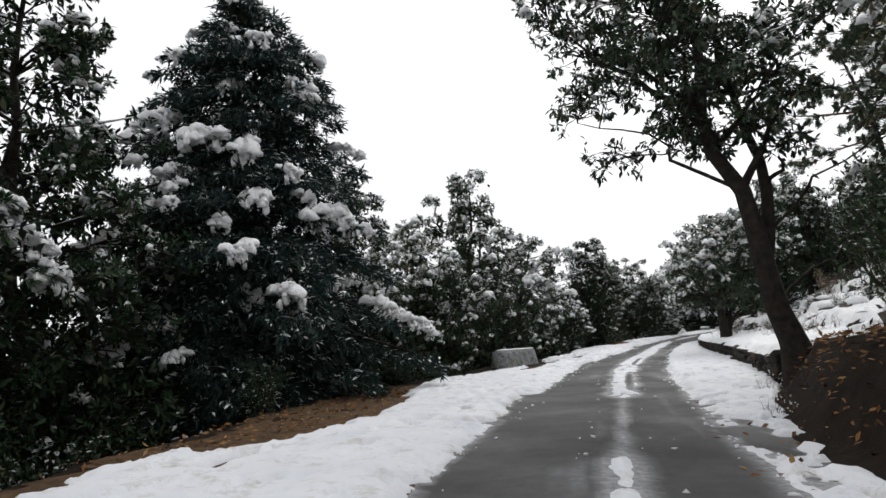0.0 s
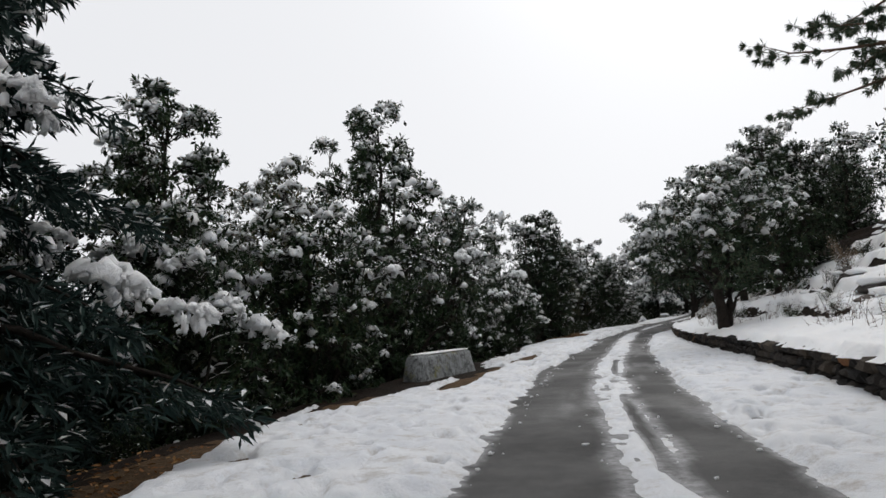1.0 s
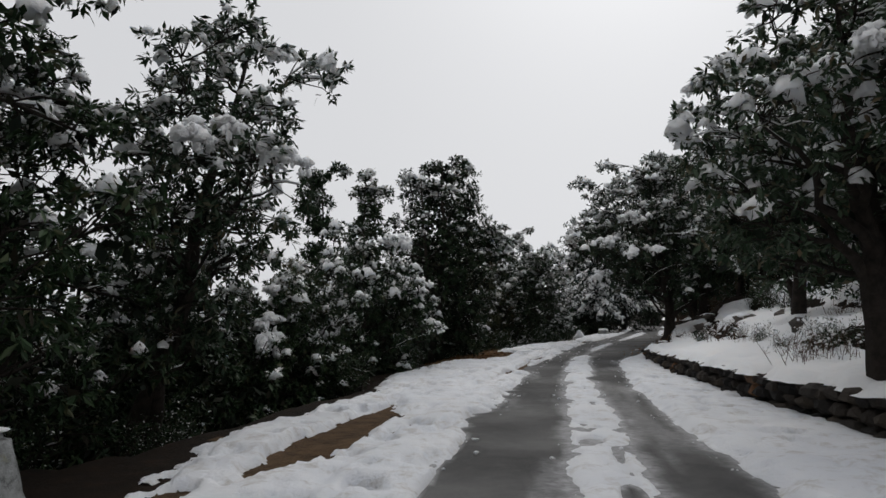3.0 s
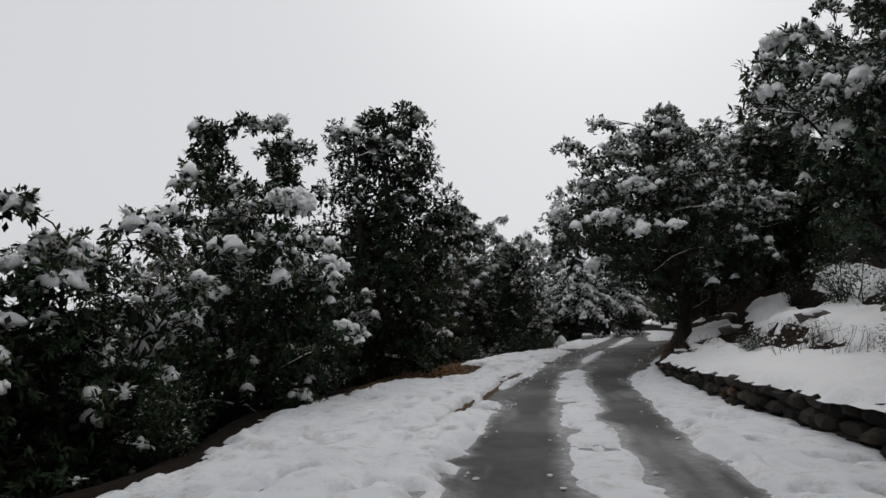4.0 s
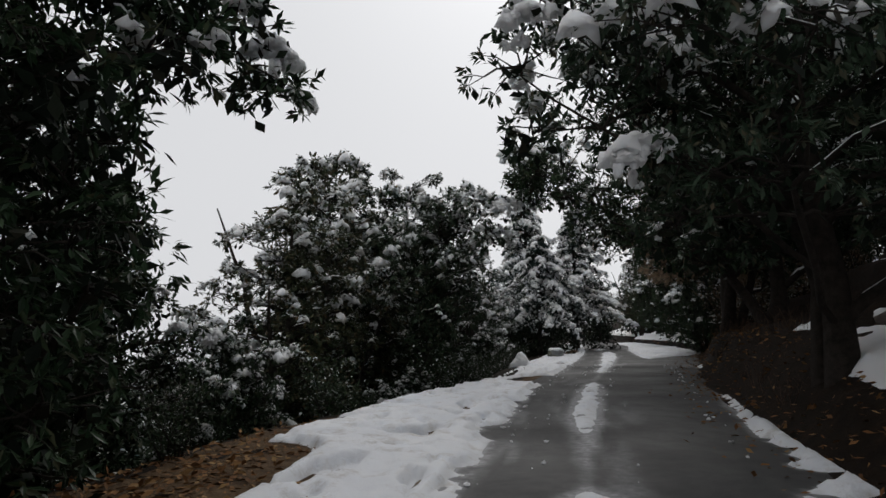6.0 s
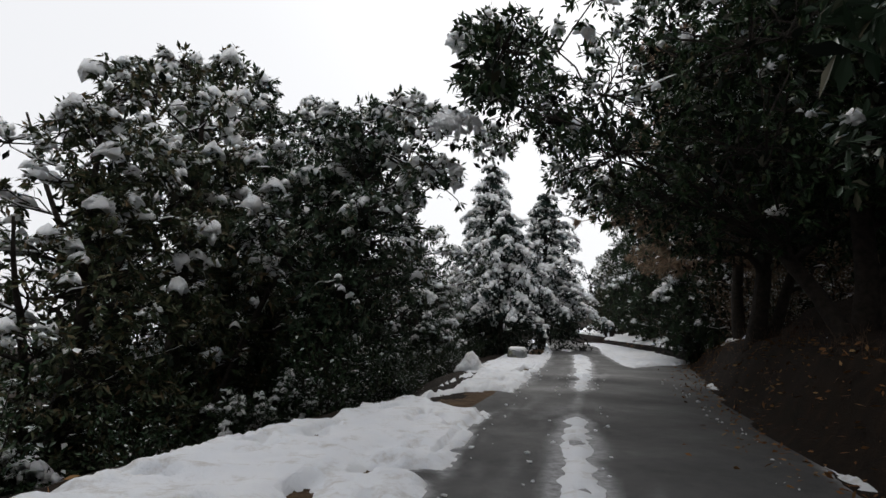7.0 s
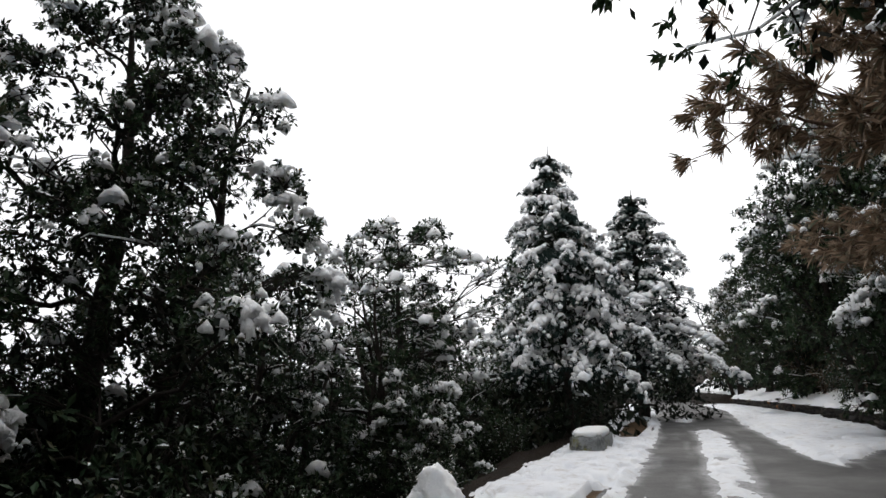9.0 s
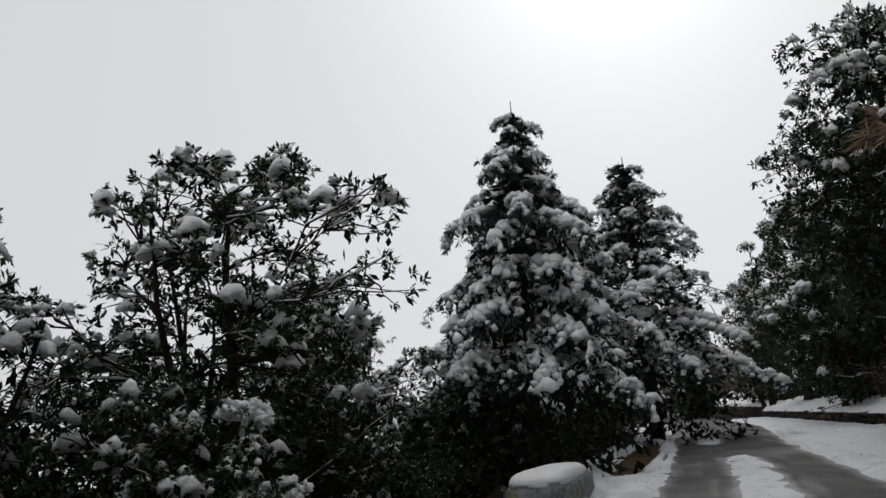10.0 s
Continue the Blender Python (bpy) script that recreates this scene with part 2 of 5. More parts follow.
def ground_z(s, d):
    """Height of the bare ground."""
    s, d = np.asarray(s, float), np.asarray(d, float)
    z = road_z(s)
    # the valley side falls away
    out = np.maximum(brink(s) - d, 0)
    z = z - 0.62 * np.minimum(out, 18) - 0.30 * np.clip(out - 18, 0, 60)
    z = z + 0.16 * fbm(s * 0.5, d * 0.5, 5, 4) * smooth(0.2, 2, out)
    z = z + 0.03 * fbm(s * 1.3, d * 1.3, 6, 3) * smooth(-3.0, -4.0, d)
    # the hill side rises
    up = np.maximum(d - wall_d(s) - 0.3, 0)
    inner = d - wall_d(s)
    z = z + wall_top(s) * np.where(is_walled(s) > 0.5, smooth(0.14, 0.34, inner), smooth(0.0, 0.75 + 0.25 * fbm(s * 0.7, s * 0, 9, 2), inner))
    slope = np.interp(s, [0, 20, 40, 60, 80, 100], [0.20, 0.20, 0.20, 0.30, 0.30, 0.34])
    z = z + slope * np.minimum(up, 26) + 0.16 * np.maximum(up - 26, 0) + terraces(s, up)[0]
    z = z + 0.18 * fbm(s * 0.4, d * 0.4, 7, 4) * smooth(0.8, 3, up)
    return z


def sheet(name, ss, dd, height, mat, keep=None):
    """A sheet over the s and d steps given."""
    S, D = np.meshgrid(ss, dd, indexing="ij")
    X, Y = along(S, D)
    Z = height(S, D)
    v = np.stack([X, Y, Z], -1).reshape(-1, 3)
    i = np.arange(len(ss) * len(dd)).reshape(len(ss), len(dd))
    f = np.stack([i[:-1, :-1], i[:-1, 1:], i[1:, 1:], i[1:, :-1]], -1).reshape(-1, 4)
    if keep is not None:
        k = keep(S, D).reshape(-1)
        f = f[k[f].any(1)]
        used = np.unique(f)
        back_to = np.zeros(len(v), np.int64)
        back_to[used] = np.arange(len(used))
        v, f = v[used], back_to[f]
    return mesh_from(name, v, f[:, ::-1], mat)


# ---- ground, road and the snow that lies on them ----
def steps(*runs):
    return np.unique(np.concatenate([np.arange(a, b, k) for a, b, k in runs]).round(3))


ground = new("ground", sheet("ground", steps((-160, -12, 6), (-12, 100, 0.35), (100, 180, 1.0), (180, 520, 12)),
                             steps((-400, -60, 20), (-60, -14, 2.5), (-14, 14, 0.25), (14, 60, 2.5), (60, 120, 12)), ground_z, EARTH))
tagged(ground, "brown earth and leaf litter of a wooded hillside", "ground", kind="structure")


def verge_limit(S):
    """Outer edge of the bare earth of the left verge."""
    wide = (1 - smooth(13, 19, S)) + smooth(41, 45, S) * (1 - smooth(50, 55, S))
    return snow_outer(S) + 0.30 + 0.5 * smooth(52, 58, S) + (brink(S) - snow_outer(S)) * wide


verge = new("earth_verge", sheet("earth_verge", steps((-10, 110, 0.15)), steps((-5.4, -1.1, 0.1)), lambda S, D: ground_z(S, D) + 0.006 + 0.01 * fbm(S * 1.7, D * 1.7, 14, 3),
                                 DIRT, lambda S, D: D > verge_limit(S) + 0.35 * fbm(S * 0.9, D * 0.9, 15, 3) + 0.25 * fbm(S * 3.0, D * 3.0, 16, 2)))
tagged(verge, "bare sandy brown earth along the valley-side verge", "verge", kind="structure")


def road_edge_right(s):
    return np.interp(s, [-20, 0, 14, 48, 54, 66, 74, 80, 85, 90], [2.3, 2.3, 2.2, 1.9, 2.5, 3.2, 3.8, 4.4, 3.4, 2.4])


step_rng = np.random.default_rng(61)
FOOTPRINTS = [(7.5 + 0.36 * k + step_rng.normal(0, 0.04), 0.52 + (0.13 if k % 2 else -0.11) + step_rng.normal(0, 0.03), 0.03) for k in range(64)]
FOOTPRINTS += [(step_rng.uniform(3, 62), step_rng.uniform(-4.2, -1.4), step_rng.uniform(0.03, 0.07)) for k in range(90)]
FOOTPRINTS += [(step_rng.uniform(10, 44), step_rng.uniform(1.9, 3.2), step_rng.uniform(0.02, 0.05)) for k in range(24)]


def footprints(S, D):
    """Depth of the prints trodden into the snow."""
    h = np.zeros_like(S)
    for s, d, deep in FOOTPRINTS:
        near = (np.abs(S - s) < 0.45) & (np.abs(D - d) < 0.3)
        h[near] += deep * np.exp(-((S[near] - s) / 0.15) ** 4 - ((D[near] - d) / 0.075) ** 4)
    return h


def snow_depth(S, D):
    """Depth of the snow on the flat strip of road and verges; nothing where it has melted or been driven away."""
    n1, n2, n3 = fbm(S * 0.9, D * 0.9, 21, 4), fbm(S * 3.1, D * 3.1, 22, 3), fbm(S * 0.25, D * 0.6, 23, 3)
    edge = 0.10 * n1 + 0.06 * n2 + 0.035 * fbm(S * 7.5, D * 8.5, 46, 2)
    # left verge, from the brink to the wheel track
    lim = np.interp(S, [0, 8, 14, 30, 44, 60, 80], [-1.25, -1.25, -1.0, -0.85, -0.95, -0.95, -1.1])
    left = np.minimum(lim - D + edge, D - snow_outer(S) + 3.4 * edge)
    bare = np.zeros_like(S)
    for s0, d0, ls, ld, k in ((10.0, -3.7, 3.7, 1.0, 1.1), (22.8, -2.6, 2.9, 0.45, 1.1), (26.0, -2.7, 2.6, 0.5, 1.0), (20.5, -3.9, 2.6, 0.7, 0.9), (31.4, -2.35, 3.4, 0.5, 1.2), (47.7, -3.1, 3.1, 0.95, 1.1), (61.0, -1.5, 1.9, 0.7, 1.2), (64, -2.3, 3, 0.2, 0.8), (84, -1.9, 7, 0.5, 1.0)):
        bare = np.maximum(bare, k - ((S - s0) / ls) ** 2 - ((D - d0) / ld) ** 2)
    left = left - 1.5 * np.maximum(bare + 0.45 * n1 + 0.25 * n2, 0)
    streak = np.maximum(fbm(S * 0.22, D * 3.4, 41, 3) - 0.16, 0) * smooth(18, 28, S) + 0.6 * np.maximum(fbm(S * 0.9, D * 1.6, 42, 3) - 0.25, 0)
    left = left - 1.6 * streak * smooth(-3.4, -2.6, D)
    # between the wheel tracks
    mid = np.interp(S, [5, 8.5, 13, 28, 34, 40, 47, 57, 64, 72, 81, 88, 98], [0.25, 0.4, 0.5, 0.45, 0.5, 0.3, 0.0, 0.14, 0.22, 0.18, 0.18, -0.3, -0.1])
    half = np.interp(S, [-5, 3, 6.5, 7.2, 12, 13, 28, 40, 46, 48, 48.8, 51, 52.5, 59, 60, 63.5, 64.5, 70, 80, 82.5, 83, 87, 88, 90, 91],
                     [0.1, 0.14, 0.12, -0.02, 0.0, 0.30, 0.36, 0.36, 0.38, 0.32, -0.1, 0.02, 0.22, 0.20, -0.05, -0.05, 0.18, 0.27, 0.38, 0.3, -0.1, -0.1, 0.35, 0.3, -0.1])
    trodden = np.exp(-((D - mid - 0.1 - 0.12 * fbm(S * 0.12, S * 0, 28, 2)) / 0.07) ** 2) * smooth(12, 16, S) * (1 - smooth(31, 35, S)) * smooth(-0.25, 0.15, fbm(S * 0.35, S * 0, 29, 3))
    median = half - np.abs(D - mid) + (0.7 - 0.25 * smooth(48, 51, S) * (1 - smooth(62, 65, S))) * edge - 0.45 * np.maximum(fbm(S * 0.55, D * 2.2, 24, 3) - 0.3, 0) - 0.5 * trodden
    # right verge, from the track to the foot of the wall
    rim = np.interp(S, [-5, 4, 9, 12, 17, 28, 40, 46, 48, 52, 57, 60, 64, 71, 73, 75, 78, 87, 94, 100], [1.4, 1.4, 1.45, 1.55, 1.6, 1.7, 1.35, 1.25, 1.4, 2.0, 2.6, 2.9, 3.1, 3.3, 2.2, 1.55, 1.45, 1.4, 1.9, 2.3])
    right = np.minimum(D - rim + edge, (wall_d(S) + 0.06 - D) * 1.5 + 0.12 + 0.5 * edge)
    right = np.where(S > 68, np.minimum(right, 0.5 * (S - np.interp(D, [1.5, 3.0, 5.4], [73.0, 76.8, 82.0])) + 3 * edge), right)
    right = right - 0.8 * np.maximum(0.75 - ((S - 8.5) / 4.0) ** 2 - ((D - 1.9) / 0.6) ** 2 + 0.9 * n2 + 0.6 * n1, 0) - 0.7 * np.maximum(0.8 - ((S - 50) / 3.5) ** 2 - ((D - 1.7) / 0.5) ** 2 + 0.9 * n2 + 0.6 * n1, 0)
    inside = np.maximum(np.maximum(left, median), right)
    deep = np.where(median >= np.maximum(left, right), 0.05, 0.09)
    h = deep * smooth(-0.02, 0.22, inside) * (1 + 0.45 * n1 + 0.25 * n2) + 0.02 * n2 * smooth(0.0, 0.15, inside)
    # trodden hollows and old ruts
    dents = np.maximum(fbm(S * 2.3, D * 4.2, 25, 2) - 0.24, 0) * smooth(0.05, 0.2, inside)
    h = h - 0.3 * dents
    rut = np.exp(-((D + 1.75 + 0.2 * fbm(S * 0.2, S * 0, 26, 2)) / 0.13) ** 2) * smooth(20, 26, S) * (1 - smooth(56, 60, S)) * (0.5 + 0.8 * fbm(S * 0.5, S * 0, 27, 2))
    h = h - 0.05 * np.clip(rut, 0, 1)
    h = np.where(h > 0.03, np.maximum(h - footprints(S, D), 0.006), h)
    return np.where(inside > -0.02, h, -0.05), inside


def road_mesh():
    ss, uu = steps((-40, -6, 1), (-6, 75, 0.1), (75, 110, 0.3), (110, 240, 2)), np.linspace(0, 1, 61)
    S, U = np.meshgrid(ss, uu, indexing="ij")
    left = -1.35 + 0.08 * fbm(S * 0.8, S * 0, 11, 3)
    D = left + (road_edge_right(S) + 0.1 * fbm(S * 0.9, S * 0, 12, 3) - left) * U
    X, Y = along(S, D)
    Z = road_z(S) + 0.012 + 0.02 * (1 - (2 * U - 1) ** 2)
    v = np.stack([X, Y, Z], -1).reshape(-1, 3)
    i = np.arange(v.shape[0]).reshape(len(ss), len(uu))
    f = np.stack([i[:-1, :-1], i[1:, :-1], i[1:, 1:], i[:-1, 1:]], -1).reshape(-1, 4)
    me = mesh_from("road", v, f[:, ::-1], ASPHALT)
    # wet grey slush thins out from the edge of the snow
    inside = snow_depth(S, D)[1]
    film = np.clip(1 + inside / (0.15 + 0.12 * fbm(S * 0.5, D * 1.5, 52, 3)), 0, 1) ** 1.6
    film = film + 0.45 * smooth(0.15, 0.55, fbm(S * 0.35, D * 2.6, 53, 4)) * smooth(-0.7, -0.2, inside)
    me.attributes.new("slush", "FLOAT", "POINT").data.foreach_set("value", np.clip(film, 0, 1).astype(np.float32).ravel())
    return me


tagged(new("road", road_mesh()), "wet grey asphalt hill road with two bare wheel tracks", "road", kind="structure")


def snow_height(S, D):
    h, _ = snow_depth(S, D)
    base = np.minimum(road_z(S), ground_z(S, D) + 0.0) + 0.02
    return base + np.maximum(h, -0.03)


def snow_sheet(name, lo, hi, label):
    ob = new(name, sheet(name, steps((-6, 60, 0.06), (60, 110, 0.12)), np.arange(lo, hi, 0.05), snow_height, SNOW_ROAD, lambda S, D: snow_depth(S, D)[0] > 0.004))
    return tagged(ob, label, "snow", kind="structure")


snow_sheet("snow_on_left_verge", -5.6, -0.70, "trodden snow with ruts along the valley-side verge")
snow_sheet("snow_between_wheel_tracks", -0.70, 1.05, "narrow strip of broken snow left between the wheel tracks")
snow_sheet("snow_on_right_verge", 1.05, 5.2, "smooth deep snow along the hill-side verge below the wall")


def bank_base(S, D):
    inner = D - wall_d(S)
    top = road_z(S) + wall_top(S) + 0.01
    return np.where((is_walled(S) > 0.5) & (inner > -0.30) & (inner < 0.36), np.maximum(top, ground_z(S, D)), ground_z(S, D))


def bank_depth(S, D):
    up = D - wall_d(S) - 0.3
    n1, n2 = fbm(S * 0.55, D * 0.7, 31, 4), fbm(S * 2.0, D * 2.0, 32, 3)
    cover = np.interp(S, [0, 10, 14, 18, 36, 44, 50, 56, 72, 80, 100], [-0.10, -0.12, 0.15, 0.42, 0.42, 0.42, 0.15, -0.30, -0.20, 0.16, 0.2])
    cover = cover - 0.10 * smooth(3.0, 7.0, up) - 0.62 * terraces(S, np.maximum(up, 0))[1]
    lip = np.where(is_walled(S) > 0.5, up + 0.30 + 0.20 * n2, up - 0.55)
    n3 = fbm(S * 5.5, D * 5.5, 34, 3)
    inside = np.minimum(cover + 0.45 * n1 + 0.24 * n2 + 0.16 * n3 + 0.08, lip * 1.2 + 0.1 * n2 + 0.08 * n3)
    for end in (14.0, 47.8, 81.0, 111.0):
        inside = np.where(up < 0.6, np.minimum(inside, (np.abs(S - end) - 0.45) * 1.5), inside)
    return np.where(inside > 0, 0.15 * smooth(0, 0.22, inside) * (1 + 0.5 * n1 + 0.3 * n2) + 0.08 * fbm(S * 3.2, D * 3.2, 33, 4), -0.05)


snow_bank = new("snow_on_hillside", sheet("snow_on_hillside", steps((-10, 60, 0.10), (60, 90, 0.2), (90, 140, 0.3)), steps((2.0, 8.0, 0.08), (8, 24, 0.3)),
                                         lambda S, D: bank_base(S, D) + np.maximum(bank_depth(S, D), -0.03), SNOW, lambda S, D: bank_depth(S, D) > 0.004))
tagged(snow_bank, "patchy snow draped over the terraced bank above the wall", "snow", kind="structure")


def slope_depth(S, D):
    out = brink(S) - D
    inside = np.minimum(0.55 * fbm(S * 0.7, D * 0.7, 35, 4) + 0.1 * fbm(S * 3, D * 3, 36, 2) - 0.36, (out - 0.3))
    return np.where(inside > 0, 0.07 * smooth(0, 0.2, inside), -0.05)


snow_slope = new("snow_on_valley_side", sheet("snow_on_valley_side", steps((-10, 110, 0.3)), steps((-20, -2, 0.25)),
                                            lambda S, D: ground_z(S, D) + np.maximum(slope_depth(S, D), -0.03), SNOW, lambda S, D: slope_depth(S, D) > 0.004))
tagged(snow_slope, "thin patches of snow on the shaded slope under the trees", "snow", kind="structure")


# ---- building blocks of plants ----
def tube(points, radii, sides=6):
    """A tapered round branch along the points."""
    p, r = np.asarray(points, float), np.asarray(radii, float)
    t = np.gradient(p, axis=0)
    t /= np.linalg.norm(t, axis=1, keepdims=True) + 1e-9
    ref = np.where(np.abs(t[:, 2:3]) > 0.9, [[1.0, 0, 0]], [[0, 0, 1.0]])
    a = np.cross(t, ref)
    a /= np.linalg.norm(a, axis=1, keepdims=True) + 1e-9
    b = np.cross(t, a)
    w = np.linspace(0, 2 * np.pi, sides, endpoint=False)
    ring = p[:, None] + r[:, None, None] * (np.cos(w)[None, :, None] * a[:, None] + np.sin(w)[None, :, None] * b[:, None])
    i = np.arange(len(p) * sides).reshape(len(p), sides)
    j = np.roll(i, -1, axis=1)
    f = np.stack([i[:-1], j[:-1], j[1:], i[1:]], -1).reshape(-1, 4)
    return ring.reshape(-1, 3), f


def limb_path(rng, a, b, sag=0.0, wob=0.08, n=7):
    """A crooked way from a to b."""
    a, b = np.asarray(a, float), np.asarray(b, float)
    u = np.linspace(0, 1, n)[:, None]
    length = np.linalg.norm(b - a)
    off = rng.normal(0, wob * length, (n + 2, 3))
    off = (0.3 * off[:-2] + 0.4 * off[1:-1] + 0.3 * off[2:]) * 1.6 * np.sin(np.pi * u) * np.array([1, 1, 0.6])
    p = a + (b - a) * u + off
    p[:, 2] += sag * length * 4 * (u * (1 - u))[:, 0]
    return p


def leaves(rng, base, lead, size, droop=0.5, spread=1.0, width=0.36):
    """Pointed leaves folded along the midrib, one for each base place; lead is the way the twig points."""
    n = len(base)
    ray = lead * 0.7 + rng.normal(0, spread, (n, 3)) * 0.6
    ray[:, 2] -= droop * rng.uniform(0.3, 1.2, n)
    ray /= np.linalg.norm(ray, axis=1, keepdims=True) + 1e-9
    side = np.cross(ray, rng.normal(0, 0.5, (n, 3)) + [0, 0, 1.0])
    side /= np.linalg.norm(side, axis=1, keepdims=True) + 1e-9
    up = np.cross(side, ray)
    ln = (size * rng.uniform(0.65, 1.35, n))[:, None]
    wd = ln * width * 0.5
    mid = base + ray * ln * 0.55 + up * ln * 0.06
    tip = base + ray * ln - up * ln * 0.10
    v = np.stack([base, mid + side * wd - up * wd * 0.4, tip, mid - side * wd - up * wd * 0.4], 1).reshape(-1, 3)
    k = np.arange(n)[:, None] * 4
    return v, np.concatenate([k + [0, 1, 2], k + [0, 2, 3]], 1).reshape(-1, 3)


def frost(rng, v, share, weight=1.0):
    """Snow lying on a share of the leaves: a slightly raised, blunter white pad on each."""
    q = v.reshape(-1, 4, 3)
    q = q[rng.random(len(q)) < share * weight]
    c = q.mean(1, keepdims=True)
    w = c + (q - c) * rng.uniform(0.75, 1.15, (len(q), 1, 1)) * np.array([1.05, 1.05, 0.6])
    w[:, :, 2] += 0.016
    w[:, 1] += (w[:, 1] - c[:, 0]) * 0.5
    w[:, 3] += (w[:, 3] - c[:, 0]) * 0.5
    k = np.arange(len(w))[:, None] * 4
    return w.reshape(-1, 3), np.concatenate([k + [0, 1, 2], k + [0, 2, 3]], 1).reshape(-1, 3)


def ico(level):
    bm = bmesh.new()
    bmesh.ops.create_icosphere(bm, subdivisions=level, radius=1.0)
    bm.verts.ensure_lookup_table()
    v = np.array([x.co[:] for x in bm.verts])
    f = np.array([[x.index for x in y.verts] for y in bm.faces])
    bm.free()
    return v, f


ICO1, ICO2, ICO3, ICO4 = ico(1), ico(2), ico(3), ico(4)


def lump(rng, centre, size, ball=ICO2, rough=0.18):
    """An uneven rounded lump."""
    v, f = ball
    k = rng.uniform(1.2, 2.6, 3)
    ph = rng.uniform(0, 6, 3)
    w = 1 + rough * (np.sin(v[:, 0] * k[0] * 2 + ph[0]) + np.sin(v[:, 1] * k[1] * 2 + ph[1]) + np.sin(v[:, 2] * k[2] * 2 + ph[2])) + rng.normal(0, rough * 0.22, len(v))
    q = v * w[:, None]
    q[:, 2] = np.where(q[:, 2] < 0, q[:, 2] * 0.75, q[:, 2])
    turn = rng.uniform(0, 2 * np.pi)
    c, s = math.cos(turn), math.sin(turn)
    q = q * np.asarray(size)
    q = np.stack([q[:, 0] * c - q[:, 1] * s, q[:, 0] * s + q[:, 1] * c, q[:, 2]], 1)
    return q + np.asarray(centre), f


def pads(rng, at, r, ball, shape=(1.35, 1.0, 0.62), fall=0.45, crumple=0.22):
    """Cushions of snow, one for each place and radius, that sag over what they lie on."""
    v, f = ball
    n = len(at)
    q = v[None] * (1 + rng.normal(0, crumple, (n, len(v), 1))) * np.array(shape)
    q[..., 2] -= fall * (q[..., 0] ** 2 + q[..., 1] ** 2)
    turn = rng.uniform(0, 2 * np.pi, n)
    c, s = np.cos(turn)[:, None], np.sin(turn)[:, None]
    q = np.stack([q[..., 0] * c - q[..., 1] * s, q[..., 0] * s + q[..., 1] * c, q[..., 2]], -1) * np.asarray(r)[:, None, None] + np.asarray(at)[:, None]
    return q.reshape(-1, 3), (f[None] + np.arange(n)[:, None, None] * len(v)).reshape(-1, 3)


def clump(rng, at, out, size, fine=True):
    """Snow heaped on a bough end: cushions run together along the bough, hanging over its rim in blunt fingers."""
    out = np.array([out[0], out[1], 0.0])
    out /= np.linalg.norm(out) + 1e-9
    side = np.array([-out[1], out[0], 0])
    n, m = ((14, 9) if size > 0.27 else (9, 6)) if fine else (7, 5)
    u = rng.uniform(-0.75, 1.0, n)
    w = rng.normal(0, 0.30, n) * (1.1 - 0.4 * np.abs(u))
    body = np.stack([u, w, rng.normal(0, 0.06, n) - 0.60 * np.clip(u, 0, 2) ** 1.4 - 0.35 * w ** 2], 1)
    a = rng.uniform(-1.9, 1.9, m)
    rim = np.stack([np.cos(a) * rng.uniform(0.6, 1.1, m), np.sin(a) * rng.uniform(0.35, 0.62, m), -rng.uniform(0.35, 0.95, m)], 1)
    r = size * np.concatenate([rng.uniform(0.16, 0.32, n), rng.uniform(0.08, 0.17, m)])
    c = np.concatenate([body, rim]) * size
    c = np.asarray(at) + c[:, :1] * out + c[:, 1:2] * side + c[:, 2:] * np.array([0, 0, 1.0])
    ball = ICO2 if fine else ICO1
    k = rng.integers(0, n + m, 3 * n if fine else n)
    return joined([pads(rng, c[:n], r[:n], ball, (1.3, 1.05, 0.75), 0.25), pads(rng, c[n:], r[n:], ball, (0.85, 0.85, 1.6), 0.0),
                   pads(rng, c[k] + rng.normal(0, 0.13 * size, (len(k), 3)), size * rng.uniform(0.04, 0.10, len(k)), ICO1, (1.2, 0.9, 0.8))])


def heap(rng, centre, balls, ball=ICO4):
    """Rounded masses of snow run together: each ball is x, y, z and radius, as seen from the centre."""
    v, f = ball
    q = np.array(balls, float)
    c, r = q[:, :3] - np.asarray(centre, float), q[:, 3]
    k = v @ c.T
    gap = r ** 2 - ((c ** 2).sum(1)[None] - k ** 2)
    reach = np.where(gap > 0, k + np.sqrt(np.maximum(gap, 0)), 0.03).max(1) * (1 + rng.normal(0, 0.06, len(v)))
    return v * reach[:, None] + np.asarray(centre), f


def snow_line(points, radii, rng):
    """A ridge of snow along the upper side of a branch."""
    p, r = np.asarray(points, float).copy(), np.asarray(radii, float)
    t = np.gradient(p, axis=0)
    t /= np.linalg.norm(t, axis=1, keepdims=True) + 1e-9
    flat = np.clip(1.25 - np.abs(t[:, 2]) * 1.5, 0.0, 1.0)
    w = (r * 0.85 + 0.007) * flat * rng.uniform(0.6, 1.25, len(r))
    p[:, 2] += r * 0.75 + w * 0.25
    return tube(p, np.maximum(w, 0.002), 4)


